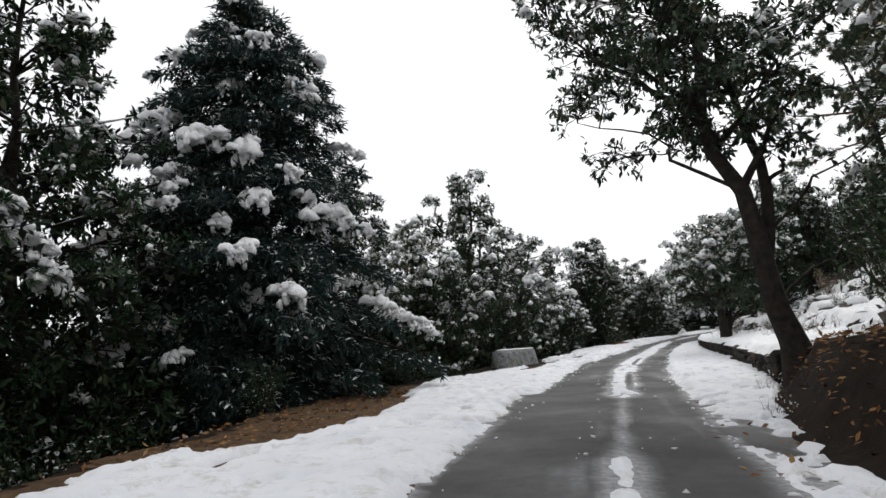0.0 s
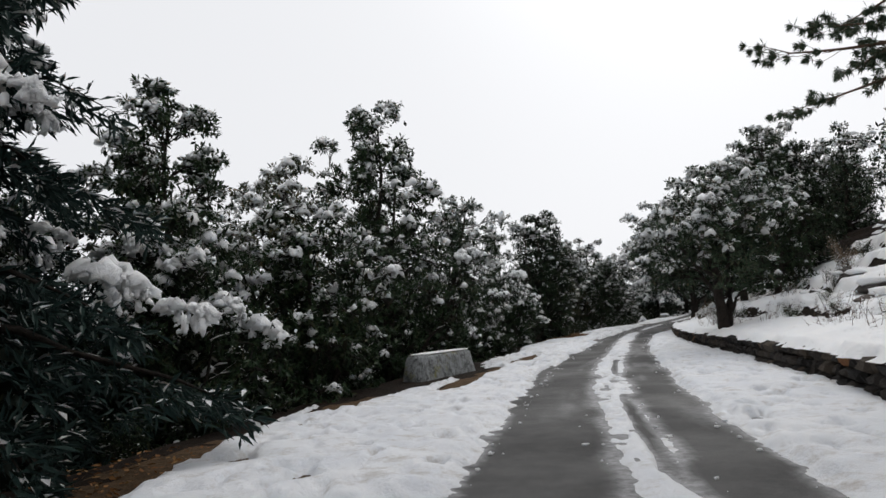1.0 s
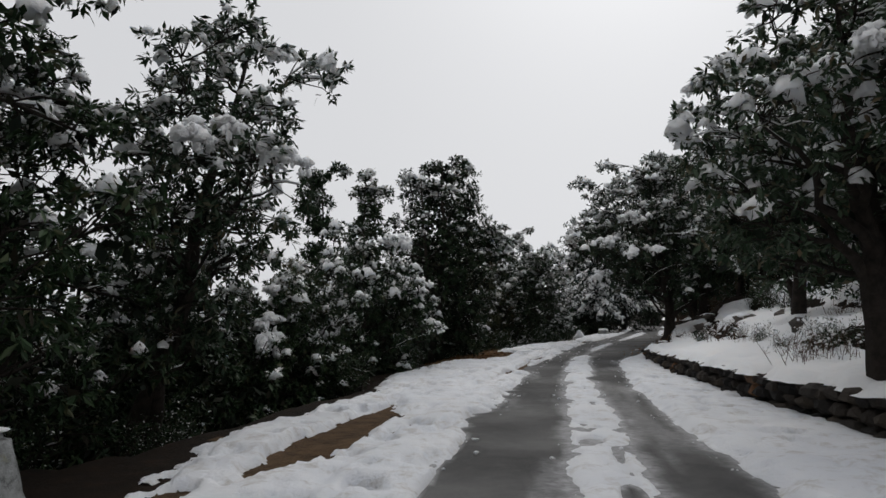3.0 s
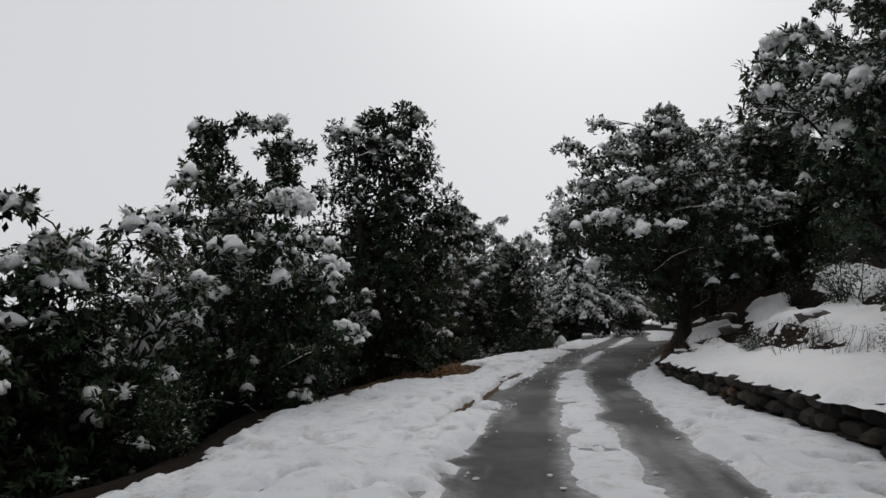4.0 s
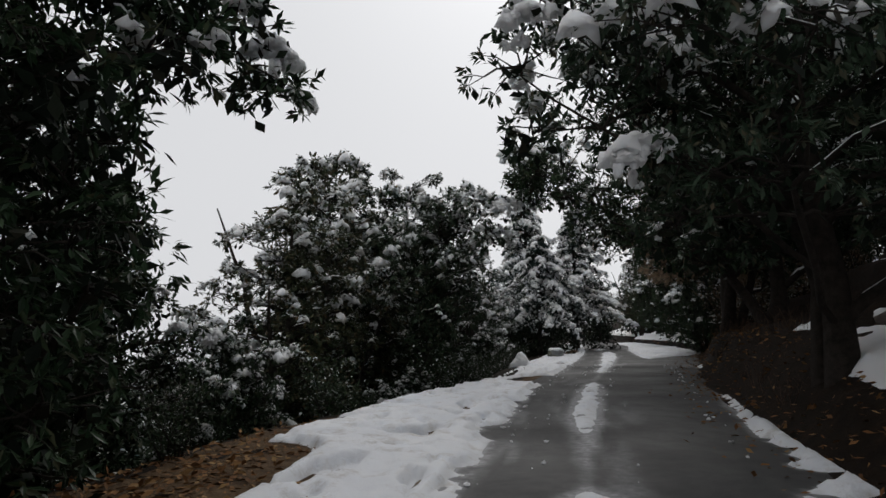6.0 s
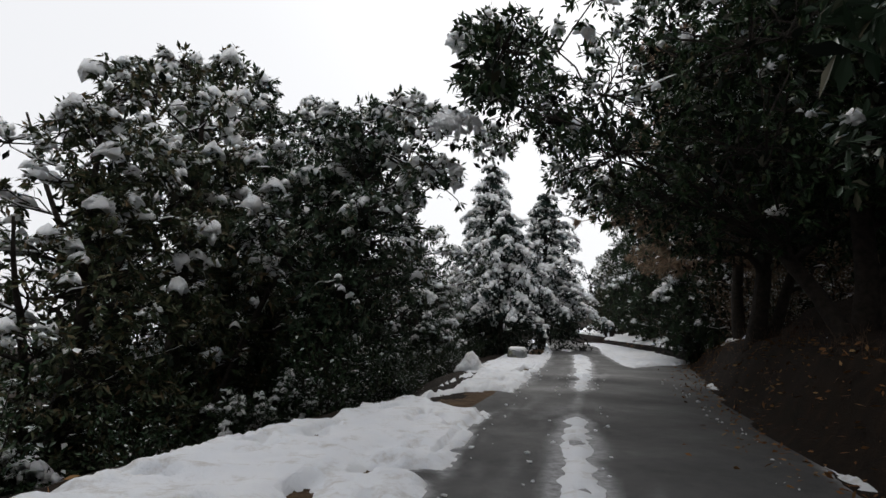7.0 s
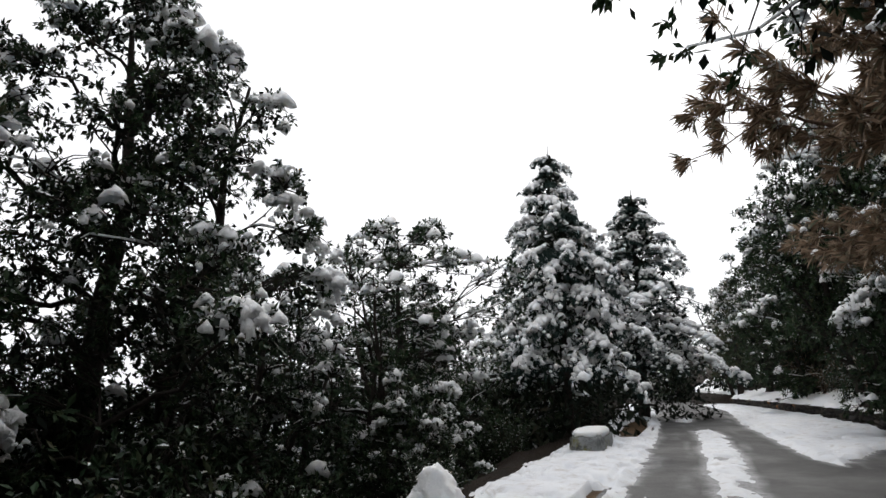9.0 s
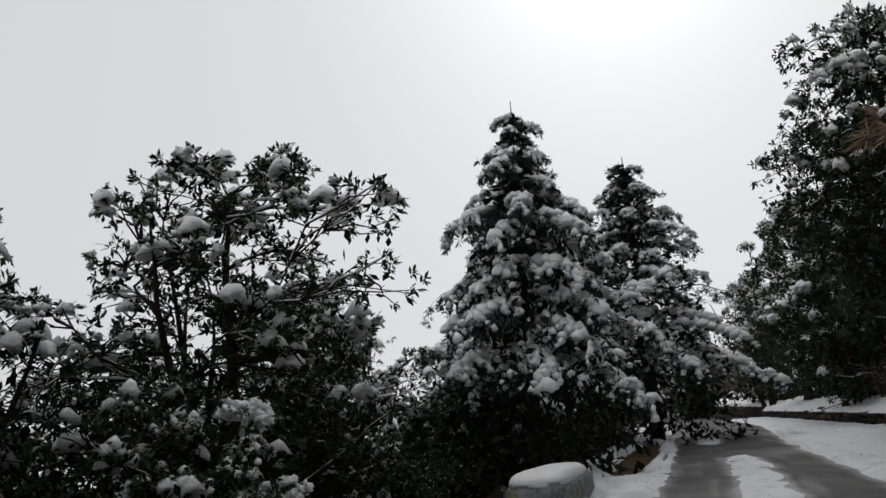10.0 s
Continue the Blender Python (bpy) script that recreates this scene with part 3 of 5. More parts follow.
def broadleaf(seed, height, profile, lobes, label, name="oak_tree", lean=(0.0, 0.0), forks=1, trunk_r=0.16, limbs=8, tufts=20, per=14, leaf=0.13, lobe=0.55, snow=0.45, heaps=8, heap=0.32,
              inner=24, extra=(), marks=(), mat=None, far=False, droop=0.55, pad_r=0.15, lines=1.0):
    """An evergreen hill oak: tapered stems, crooked limbs, lobes of leaf tufts and snow on what faces the sky. The profile gives half widths
    in metres at shares of the height. Stands at the origin; extra lobes and marked heaps of snow are x, y, z and size."""
    rng = np.random.default_rng(seed)
    root = thing(name, Matrix(), label, "tree", "trees of the hillside wood")
    hs, ws = [p[0] for p in profile], [p[1] for p in profile]
    bare, lean = hs[0], np.array([lean[0], lean[1], 0.0])

    def axis(h):
        return lean * np.clip(h, 0, 1) ** 1.3 + np.array([0, 0, height * h])
    # the lobes of the crown
    hh = np.linspace(bare, 1.0, 60)
    share = np.cumsum(np.interp(hh, hs, ws) + 0.15)
    share = share / share[-1]
    centres, sizes = [], []
    heads = [(np.zeros(3), 1.0)] + [(np.append(np.clip(rng.normal(0, 0.25, 2), -0.4, 0.4) * min(max(ws), 2.6), 0), rng.uniform(0.86, 0.99)) for k in range(3)]
    wave = rng.uniform(0, 6.3, 3)
    for k in range(lobes):
        h = float(np.interp((k + rng.uniform(0, 1)) / lobes, share, hh))
        w = float(np.interp(h, hs, ws))
        size = lobe * rng.uniform(0.7, 1.2) * min(1.0, 0.5 + 0.5 * w / max(ws))
        reach = max(w - 0.75 * size, 0.02) * math.sqrt(rng.uniform(0.12, 1.0)) * rng.uniform(0.85, 1.12)
        turn = 2.399 * k + rng.normal(0, 0.35)
        reach *= 1 + 0.16 * math.sin(2 * turn + wave[0] + 5 * h) + 0.14 * math.sin(3 * turn + wave[1] - 8 * h)
        off, tall = heads[k % 4]
        off = off * float(smooth(0.45, 0.92, h))
        h = h * (1 - (1 - tall) * float(smooth(0.35, 1.0, h)))
        centres.append(axis(h) + off + np.array([math.cos(turn) * reach, math.sin(turn) * reach, -0.25 * size]))
        sizes.append(size)
    for x, y, z, size in extra:
        centres.append(np.array([x, y, z], float))
        sizes.append(size)
    centres, sizes = np.array(centres), np.array(sizes)
    # stems
    stems, nodes, thick = [], [], []
    for k in range(forks):
        top = axis(0.87) if k == 0 else axis(rng.uniform(0.6, 0.85)) + np.append(rng.normal(0, 0.42 * max(ws), 2), 0)
        foot = np.array([0, 0, -0.5]) if k == 0 else np.append(rng.normal(0, 0.9 * trunk_r, 2), -0.4)
        way = limb_path(rng, foot, top, 0, 0.016, 13)
        u = np.linspace(0, 1, 13)
        rad = trunk_r * (1.0 if k == 0 else 0.7) * (1.12 - 0.98 * u)
        rad[0] *= 1.5
        rad[1] *= 1.12
        stems.append(tube(way, rad, 8))
        nodes.append(way[2:])
        thick.append(rad[2:])
    part("trunk", mesh_from("trunk", *joined(stems), BARK), root)
    # limbs
    wood, snow_bits, limb_meshes = [], [], []
    picks = list(range(0, lobes, max(1, lobes // limbs)))[:limbs] + list(range(lobes, len(centres), 3))
    for k in picks:
        c = centres[k]
        n0, r0 = np.concatenate(nodes[:forks]), np.concatenate(thick[:forks])
        low = c[2] - 0.55 * math.hypot(c[0] - n0[:, 0].mean(), c[1] - n0[:, 1].mean()) - 0.2
        i = int(np.argmin(np.abs(n0[:, 2] - max(low, 0.12 * height)) + 0.35 * np.linalg.norm(n0[:, :2] - c[:2], axis=1)))
        way = limb_path(rng, n0[i], c, 0.05, 0.085, 9)
        rad = max((0.55 if k < lobes else 0.26) * r0[i], 0.022) * (1.05 - 0.85 * np.linspace(0, 1, 9))
        limb_meshes.append(tube(way, rad, 6))
        nodes.append(way[3:])
        thick.append(rad[3:])
        if k < lobes and rng.random() < snow * 1.5 * lines:
            snow_bits.append(snow_line(way, rad, rng))
    if far:
        wood += limb_meshes
    else:
        for m in limb_meshes:
            part("limb", mesh_from("limb", *m, BARK), root)
    net, net_r = np.concatenate(nodes), np.concatenate(thick)
    tuft_at, tuft_q, tuft_lie = [], [], []
    cover = np.array([(((centres[:, 2] > c[2] + 0.35) & (np.linalg.norm(centres[:, :2] - c[:2], axis=1) < 0.9 * s + 0.15)).sum()) for c, s in zip(centres, sizes)])
    open_sky = np.exp(-0.45 * cover) * (0.08 + 0.92 * smooth(0.25, 0.65, centres[:, 2] / height))
    for c, size, o in zip(centres, sizes, open_sky):
        cost = np.linalg.norm(net - c, axis=1) + 1.5 * np.maximum(net[:, 2] - c[2], 0)
        i = int(np.argmin(cost))
        way = limb_path(rng, net[i], c + np.array([0, 0, 0.2 * size]), 0.06, 0.12, 5)
        rad = np.clip(0.6 * net_r[i], 0.014, 0.05) * (1.05 - 0.7 * np.linspace(0, 1, 5))
        wood.append(tube(way, rad, 4))
        if rng.random() < snow * o * 1.6 * lines:
            snow_bits.append(snow_line(way, rad, rng))
        q = rng.normal(0, 1, (tufts, 3))
        q /= np.linalg.norm(q, axis=1, keepdims=True)
        q[:, 2] = np.where(q[:, 2] < -0.45, -q[:, 2], q[:, 2])
        p = c + q * size * rng.uniform(0.55, 1.08, (tufts, 1)) * np.array([1.15, 1.15, 0.85])
        if not far:
            for e in p[::2]:
                w = limb_path(rng, way[rng.integers(2, 5)], e, 0.05, 0.12, 4)
                wood.append(tube(w, np.array([0.014, 0.011, 0.009, 0.005]), 3))
                if rng.random() < 0.35 * snow * o * lines:
                    snow_bits.append(snow_line(w, np.array([0.020, 0.016, 0.012, 0.008]), rng))
        tuft_at.append(p)
        tuft_q.append(q)
        tuft_lie.append(smooth(-0.25, 0.5, q[:, 2]) * (0.06 + 0.94 * o))
    tagged(part("branchwork", mesh_from("branchwork", *joined(wood), BARK), root), kind="stuff")
    at_tuft, q, lie = np.concatenate(tuft_at), np.concatenate(tuft_q), np.concatenate(tuft_lie)
    # leaves spread from each tuft and droop
    base = np.repeat(at_tuft, per, 0) + rng.normal(0, 0.035 * leaf / 0.16, (len(at_tuft) * per, 3))
    lead = np.repeat(q * 0.7 + np.array([0, 0, 0.15]), per, 0)
    v, f = leaves(rng, base, lead, leaf, droop, 0.95, 0.34)
    tagged(part("crown", mesh_from("crown", v, f, mat or LEAF, False), root), kind="stuff")
    # inner leaves close the gaps; their dark colour paints the crown's inner shade
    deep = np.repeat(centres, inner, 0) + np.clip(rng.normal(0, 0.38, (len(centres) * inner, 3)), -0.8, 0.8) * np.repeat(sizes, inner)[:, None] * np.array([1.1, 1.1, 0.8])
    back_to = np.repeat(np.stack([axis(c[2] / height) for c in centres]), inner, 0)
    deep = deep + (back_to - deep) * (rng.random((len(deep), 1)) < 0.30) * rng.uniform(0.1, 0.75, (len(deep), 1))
    tagged(part("inner_foliage", mesh_from("inner_foliage", *leaves(rng, deep, rng.normal(0, 1, deep.shape), 1.3 * leaf, 0.5, 1.0, 0.5), LEAF_SHADE, False), root), kind="stuff")
    # snow on the tufts
    laden = rng.random(len(lie)) < snow * lie * 1.1
    snow_bits.append(frost(rng, v, 1.0, np.repeat(np.where(laden, 0.40, 0.06 * snow * lie), per)))
    spots = at_tuft[laden]
    if len(spots):
        r = pad_r * (0.25 + 0.75 * rng.random(len(spots)) ** 2.2)
        ball = ICO1 if far else ICO2
        snow_bits.append(pads(rng, spots + np.array([0, 0, 0.02]) + rng.normal(0, 0.03, spots.shape), r, ball))
        more = spots[rng.random(len(spots)) < 0.6]
        if len(more):
            snow_bits.append(pads(rng, more + rng.normal(0, 0.075, more.shape) * np.array([1, 1, 0.5]) - np.array([0, 0, 0.02]), pad_r * rng.uniform(0.2, 0.5, len(more)), ICO1, (1.3, 0.8, 0.8)))
    tri = [(a, b if b.shape[1] == 3 else np.concatenate([b[:, [0, 1, 2]], b[:, [0, 2, 3]]])) for a, b in snow_bits]
    tagged(part("branch_snow", mesh_from("branch_snow", *joined(tri), SNOW), root, "thin white snow lying along twigs and leaf tufts"), kind="stuff")
    # heaps on the bough ends
    far_snow = []
    outer = np.hypot(*(centres - back_to[::inner])[:, :2].T) if inner else np.ones(len(centres))
    odds = open_sky * (0.25 + outer)
    for k in range(heaps):
        i = rng.choice(len(centres), p=odds / odds.sum())
        o = centres[i] - axis(centres[i][2] / height)
        o = np.array([o[0], o[1], 0]) / (np.hypot(o[0], o[1]) + 1e-6) + rng.normal(0, 0.4, 3) * [1, 1, 0]
        o /= np.linalg.norm(o)
        lying = clump(rng, centres[i] + o * sizes[i] * rng.uniform(0.4, 0.9) + np.array([0, 0, sizes[i] * rng.uniform(0.35, 0.75)]), o, heap * rng.uniform(0.55, 1.3), not far)
        if far:
            far_snow.append(lying)
        else:
            part("snow_clump", mesh_from("snow_clump", *lying, SNOW), root, "heavy heap of snow on a bough")
    for x, y, z, big in marks:
        part("snow_clump", mesh_from("snow_clump", *clump(rng, np.array([x, y, z]), (x, y), big), SNOW), root, "heavy heap of snow on a bough")
    if far_snow:
        tagged(part("bough_snow", mesh_from("bough_snow", *joined(far_snow), SNOW), root, "snow heaped on the boughs"), kind="stuff")
    return root


def conifer(seed, height, spread, name="fir_tree", label="", snowy=0.6, boughs=6, layer=0.42, start=0.1, needle=0.15, dense=26, droop=0.42, big=0.3, power=0.75, rosette=9, marks=(), fan_w=0.34):
    """A layered conifer with drooping boughs of needle sprays and snow on them."""
    rng = np.random.default_rng(seed)
    root = thing(name, Matrix(), label, "tree", "trees of the hillside wood")
    trunk = limb_path(rng, (0, 0, -0.5), (0, 0, height), 0, 0.012, 12)
    part("trunk", mesh_from("trunk", *tube(trunk, height * 0.022 * (1.05 - np.linspace(0, 1, 12)), 9), BARK), root)
    leaf_at, leaf_lead, wood, small = [], [], [], []
    z = height * start
    while z < height * 0.985:
        f = 1 - z / height
        n = boughs if f > 0.12 else 4
        for k in range(n):
            turn = 2 * np.pi * (k + rng.uniform(0, 0.8)) / n + z * 2.1
            ln = spread * (0.06 + f ** power) * rng.uniform(0.5, 1.15)
            o = np.array([math.cos(turn), math.sin(turn), 0])
            a = np.array([0, 0, z + rng.uniform(-0.3, 0.3) * layer])
            u = np.linspace(0, 1, 7)
            way = a + o * ln * u[:, None] + np.array([0, 0, 1.0]) * (ln * (0.16 * u - droop * u ** 2))[:, None] + rng.normal(0, 0.02 * ln, (7, 3))
            wood.append(tube(way, (0.012 + 0.016 * ln) * (1.05 - u), 4))
            m = max(4, int(dense * ln))
            w = rng.uniform(0.12, 1.0, m) ** 0.8
            i = w * 6
            lo = np.minimum(i.astype(int), 5)
            p = way[lo] + (way[lo + 1] - way[lo]) * (i - lo)[:, None]
            side = np.array([-o[1], o[0], 0])
            fan = rng.uniform(-1, 1, m)[:, None] * side * (fan_w * ln * np.sin(np.pi * np.clip(w, 0.1, 0.93)))[:, None]
            p = p + fan
            p[:, 2] -= np.abs(fan).sum(1) * 0.25 + rng.uniform(0, 0.06, m)
            leaf_at.append(np.repeat(p, rosette, 0))
            leaf_lead.append(np.repeat(o[None] * 0.8 + fan / (ln + 0.1), rosette, 0))
            small.append(snow_line(way, (0.02 + 0.03 * ln) * (1.15 - u) * (0.55 if snowy > 0.5 else 0.10), rng))
            for w in (0.42, 0.72, 1.0):
                if rng.random() < snowy * (0.45 + 0.4 * w) and ln > 0.5 and z > (1.0 if snowy > 0.5 else 3.2):
                    q = way[min(6, int(w * 6))] + side * rng.normal(0, 0.12 * ln) + np.array([0, 0, 0.05])
                    part("snow_clump", mesh_from("snow_clump", *clump(rng, q, o, big * (0.5 + 0.25 * ln) * rng.uniform(0.6, 1.25)), SNOW), root, "heavy lump of snow on a drooping bough")
        z += layer * (0.55 + 0.6 * f) * rng.uniform(0.85, 1.15)
    for x, y, z, size in marks:
        part("snow_clump", mesh_from("snow_clump", *clump(rng, np.array([x, y, z]), (x, y), size), SNOW), root, "heavy lump of snow on a drooping bough")
    part("bough_frame", mesh_from("bough_frame", *joined(wood), BARK), root)
    base, lead = np.concatenate(leaf_at), np.concatenate(leaf_lead)
    base = base + rng.normal(0, 0.05, base.shape)
    v, f = leaves(rng, base, lead, needle, 0.45, 0.8, 0.20)
    # leaves filling the cone, coloured near-black for the shade among the boughs
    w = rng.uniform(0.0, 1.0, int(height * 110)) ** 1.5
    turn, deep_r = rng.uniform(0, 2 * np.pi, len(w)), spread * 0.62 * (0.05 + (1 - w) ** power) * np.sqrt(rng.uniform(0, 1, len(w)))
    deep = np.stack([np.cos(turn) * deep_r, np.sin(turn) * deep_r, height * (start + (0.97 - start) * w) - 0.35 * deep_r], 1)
    tagged(part("inner_foliage", mesh_from("inner_foliage", *leaves(rng, deep, rng.normal(0, 1, deep.shape), 0.34, 0.5, 1.0, 0.5), LEAF_SHADE, False), root), kind="stuff")
    tagged(part("needles", mesh_from("needles", v, f, NEEDLE, False), root), kind="stuff")
    a, b = joined(small)
    lines = (a, np.concatenate([b[:, [0, 1, 2]], b[:, [0, 2, 3]]]))
    tagged(part("branch_snow", mesh_from("branch_snow", *joined([lines, frost(rng, v, snowy * 0.25)]), SNOW), root, "thin white snow on needle sprays"), kind="stuff")
    return root


def plumed_conifer(seed, height, spread, label, layer=0.72, boughs=5, start=0.26, power=0.8, snowy=0.85, droop=0.5):
    """A deodar: boughs that arch out and hang in plumes of needle sprays, each under its own sheet of snow."""
    rng = np.random.default_rng(seed)
    root = thing("deodar_tree", Matrix(), label, "tree", "trees of the hillside wood")
    trunk = limb_path(rng, (0, 0, -0.5), (0, 0, height), 0, 0.006, 12)
    part("trunk", mesh_from("trunk", *tube(trunk, 0.006 + height * 0.02 * (1.02 - np.linspace(0, 1, 12)), 9), BARK), root)
    wood, needle_at, needle_lead = [], [], []
    u9 = np.linspace(0, 1, 9)
    z = height * start
    while z < height * 0.965:
        f = 1 - z / height
        n = boughs if f > 0.2 else 4
        for k in range(n):
            turn = 2 * np.pi * (k + rng.uniform(-0.3, 0.3)) / n + z * 2.3
            ln = spread * (0.05 + f ** power) * rng.uniform(0.6, 1.15)
            o = np.array([math.cos(turn), math.sin(turn), 0])
            side = np.array([-o[1], o[0], 0])
            way = np.array([0, 0, z + rng.uniform(-0.35, 0.35) * layer]) + o * ln * u9[:, None] + np.array([0, 0, ln]) * (0.26 * u9 - droop * u9 ** 2.1)[:, None] + rng.normal(0, 0.012 * ln, (9, 3))
            wood.append(tube(way, (0.010 + 0.014 * ln) * (1.05 - u9), 4))
            m = int(9 * ln) + 4
            u = rng.uniform(0.12, 1.0, m) ** 0.8
            p = np.stack([np.interp(u, u9, way[:, i]) for i in range(3)], 1)
            off = side * (rng.choice([-1, 1], m) * rng.uniform(0.25, 1.0, m) * (0.08 + 0.34 * ln * np.sin(np.pi * np.clip(0.12 + 0.8 * u, 0, 1))))[:, None]
            e = p + off + o * rng.uniform(0.05, 0.25, (m, 1)) - np.array([0, 0, 1.0]) * (rng.uniform(0.12, 0.42, (m, 1)) * min(0.4 + 0.4 * ln, 1.2) + 0.25 * np.linalg.norm(off, axis=1, keepdims=True))
            w = rng.uniform(0.1, 1.05, (m, 8, 1))
            q = p[:, None] + (e - p)[:, None] * w + rng.normal(0, 0.03, (m, 8, 3))
            needle_at.append(np.repeat(q.reshape(-1, 3), 6, 0))
            needle_lead.append(np.repeat(np.repeat((e - p) / (np.linalg.norm(e - p, axis=1, keepdims=True) + 1e-6), 8, 0), 6, 0))
            if rng.random() < snowy * (0.75 + 0.25 * (ln > 0.8)):
                j = int(5 * ln) + 3
                s = rng.uniform(0.2, 1.0, j)
                crest = np.stack([np.interp(s, u9, way[:, i]) for i in range(3)], 1) + np.array([0, 0, 0.05]) + side * rng.normal(0, 0.05 + 0.03 * ln, (j, 1))
                bits = [pads(rng, crest, rng.uniform(0.06, 0.11, j) * (0.8 + 0.28 * ln), ICO2, (1.3, 1.1, 0.75), 0.3)]
                laden = rng.random(m) < 0.62
                for share in (0.15, 0.4, 0.65, 0.92):
                    c = p[laden] + (e - p)[laden] * share + np.array([0, 0, 0.045])
                    if len(c):
                        bits.append(pads(rng, c + rng.normal(0, 0.02, c.shape), rng.uniform(0.045, 0.095, len(c)) * (0.8 + 0.16 * ln) * (1.15 - 0.45 * share), ICO1, (1.05, 1.0, 1.0), 0.2, 0.26))
                part("snow_sheet", mesh_from("snow_sheet", *joined(bits), SNOW), root, "sheet of snow hanging with its bough")
        z += layer * (0.5 + 0.65 * f) * rng.uniform(0.85, 1.15)
    tagged(part("bough_frame", mesh_from("bough_frame", *joined(wood), BARK), root), kind="stuff")
    base, lead = np.concatenate(needle_at), np.concatenate(needle_lead)
    v, fa = leaves(rng, base, lead, 0.12, 0.5, 0.9, 0.16)
    tagged(part("needles", mesh_from("needles", v, fa, NEEDLE, False), root), kind="stuff")
    # leaves around the trunk, with the shade under the plumes painted into their colour
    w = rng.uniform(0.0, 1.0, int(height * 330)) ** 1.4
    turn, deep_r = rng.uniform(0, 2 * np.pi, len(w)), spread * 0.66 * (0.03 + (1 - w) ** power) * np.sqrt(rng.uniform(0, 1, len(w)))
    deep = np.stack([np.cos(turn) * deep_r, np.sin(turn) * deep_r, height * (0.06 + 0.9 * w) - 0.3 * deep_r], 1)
    tagged(part("inner_foliage", mesh_from("inner_foliage", *leaves(rng, deep, rng.normal(0, 1, deep.shape), 0.26, 0.6, 0.8, 0.4), LEAF_SHADE, False), root), kind="stuff")
    return root


def pine(seed, height, spread, label, tufts=7, start=0.35, needle=0.22, mat=None, name="pine_tree", lean=(0.0, 0.0), per=30, limbs=20, snowy=0.3):
    """A long-needled pine: straight trunk, crooked limbs, and brushes of needles that hang from the twig ends."""
    rng = np.random.default_rng(seed)
    root = thing(name, Matrix(), label, "tree", "trees of the hillside wood")
    trunk = limb_path(rng, (0, 0, -0.5), (lean[0], lean[1], height), 0, 0.015, 12)
    part("trunk", mesh_from("trunk", *tube(trunk, height * 0.02 * (1.1 - np.linspace(0, 1, 12)), 9), BARK), root)
    at_tip, lead, small = [], [], []
    for k in range(limbs):
        f = (k + rng.uniform(0, 1)) / limbs
        z = height * (start + (1 - start) * f * 0.98)
        turn = 2.399 * k + rng.normal(0, 0.3)
        ln = spread * (1.02 - 0.75 * f) * rng.uniform(0.7, 1.1)
        o = np.array([math.cos(turn), math.sin(turn), 0])
        a = np.array([lean[0] * z / height, lean[1] * z / height, z])
        way = limb_path(rng, a, a + o * ln + np.array([0, 0, ln * rng.uniform(-0.15, 0.2)]), -0.06, 0.05, 8)
        wood = [tube(way, (0.02 + 0.012 * ln) * (1.1 - np.linspace(0, 1, 8)), 5)]
        for q in range(tufts):
            i = rng.integers(2, 8)
            b = way[i] + rng.normal(0, 0.28, 3) + o * rng.uniform(0.1, 0.4)
            w = limb_path(rng, way[max(i - 1, 0)], b, -0.1, 0.08, 4)
            wood.append(tube(w, [0.014, 0.012, 0.010, 0.007], 4))
            for v in range(2):
                at_tip.append(np.repeat((w[3] if v else w[2] + rng.normal(0, 0.08, 3))[None], per, 0))
                lead.append(np.repeat((o * 0.5 + (w[3] - w[2]) * 2)[None], per, 0))
            if rng.random() < snowy:
                r = rng.uniform(0.05, 0.12)
                small.append(pads(rng, (b + [0, 0, 0.05])[None], [r * 0.8], ICO2))
        part("limb", mesh_from("limb", *joined(wood), BARK_BROWN), root)
    base, ld = np.concatenate(at_tip), np.concatenate(lead)
    part("needles", mesh_from("needles", *leaves(rng, base + rng.normal(0, 0.03, base.shape), ld * 0.9, needle, 0.55, 0.9, 0.011), mat or NEEDLE_DRY, False), root, "long drooping needles in brushes")["kind"] = "stuff"
    if small:
        part("branch_snow", mesh_from("branch_snow", *joined(small), SNOW), root, "small pads of snow on the needle brushes")["kind"] = "stuff"
    return root


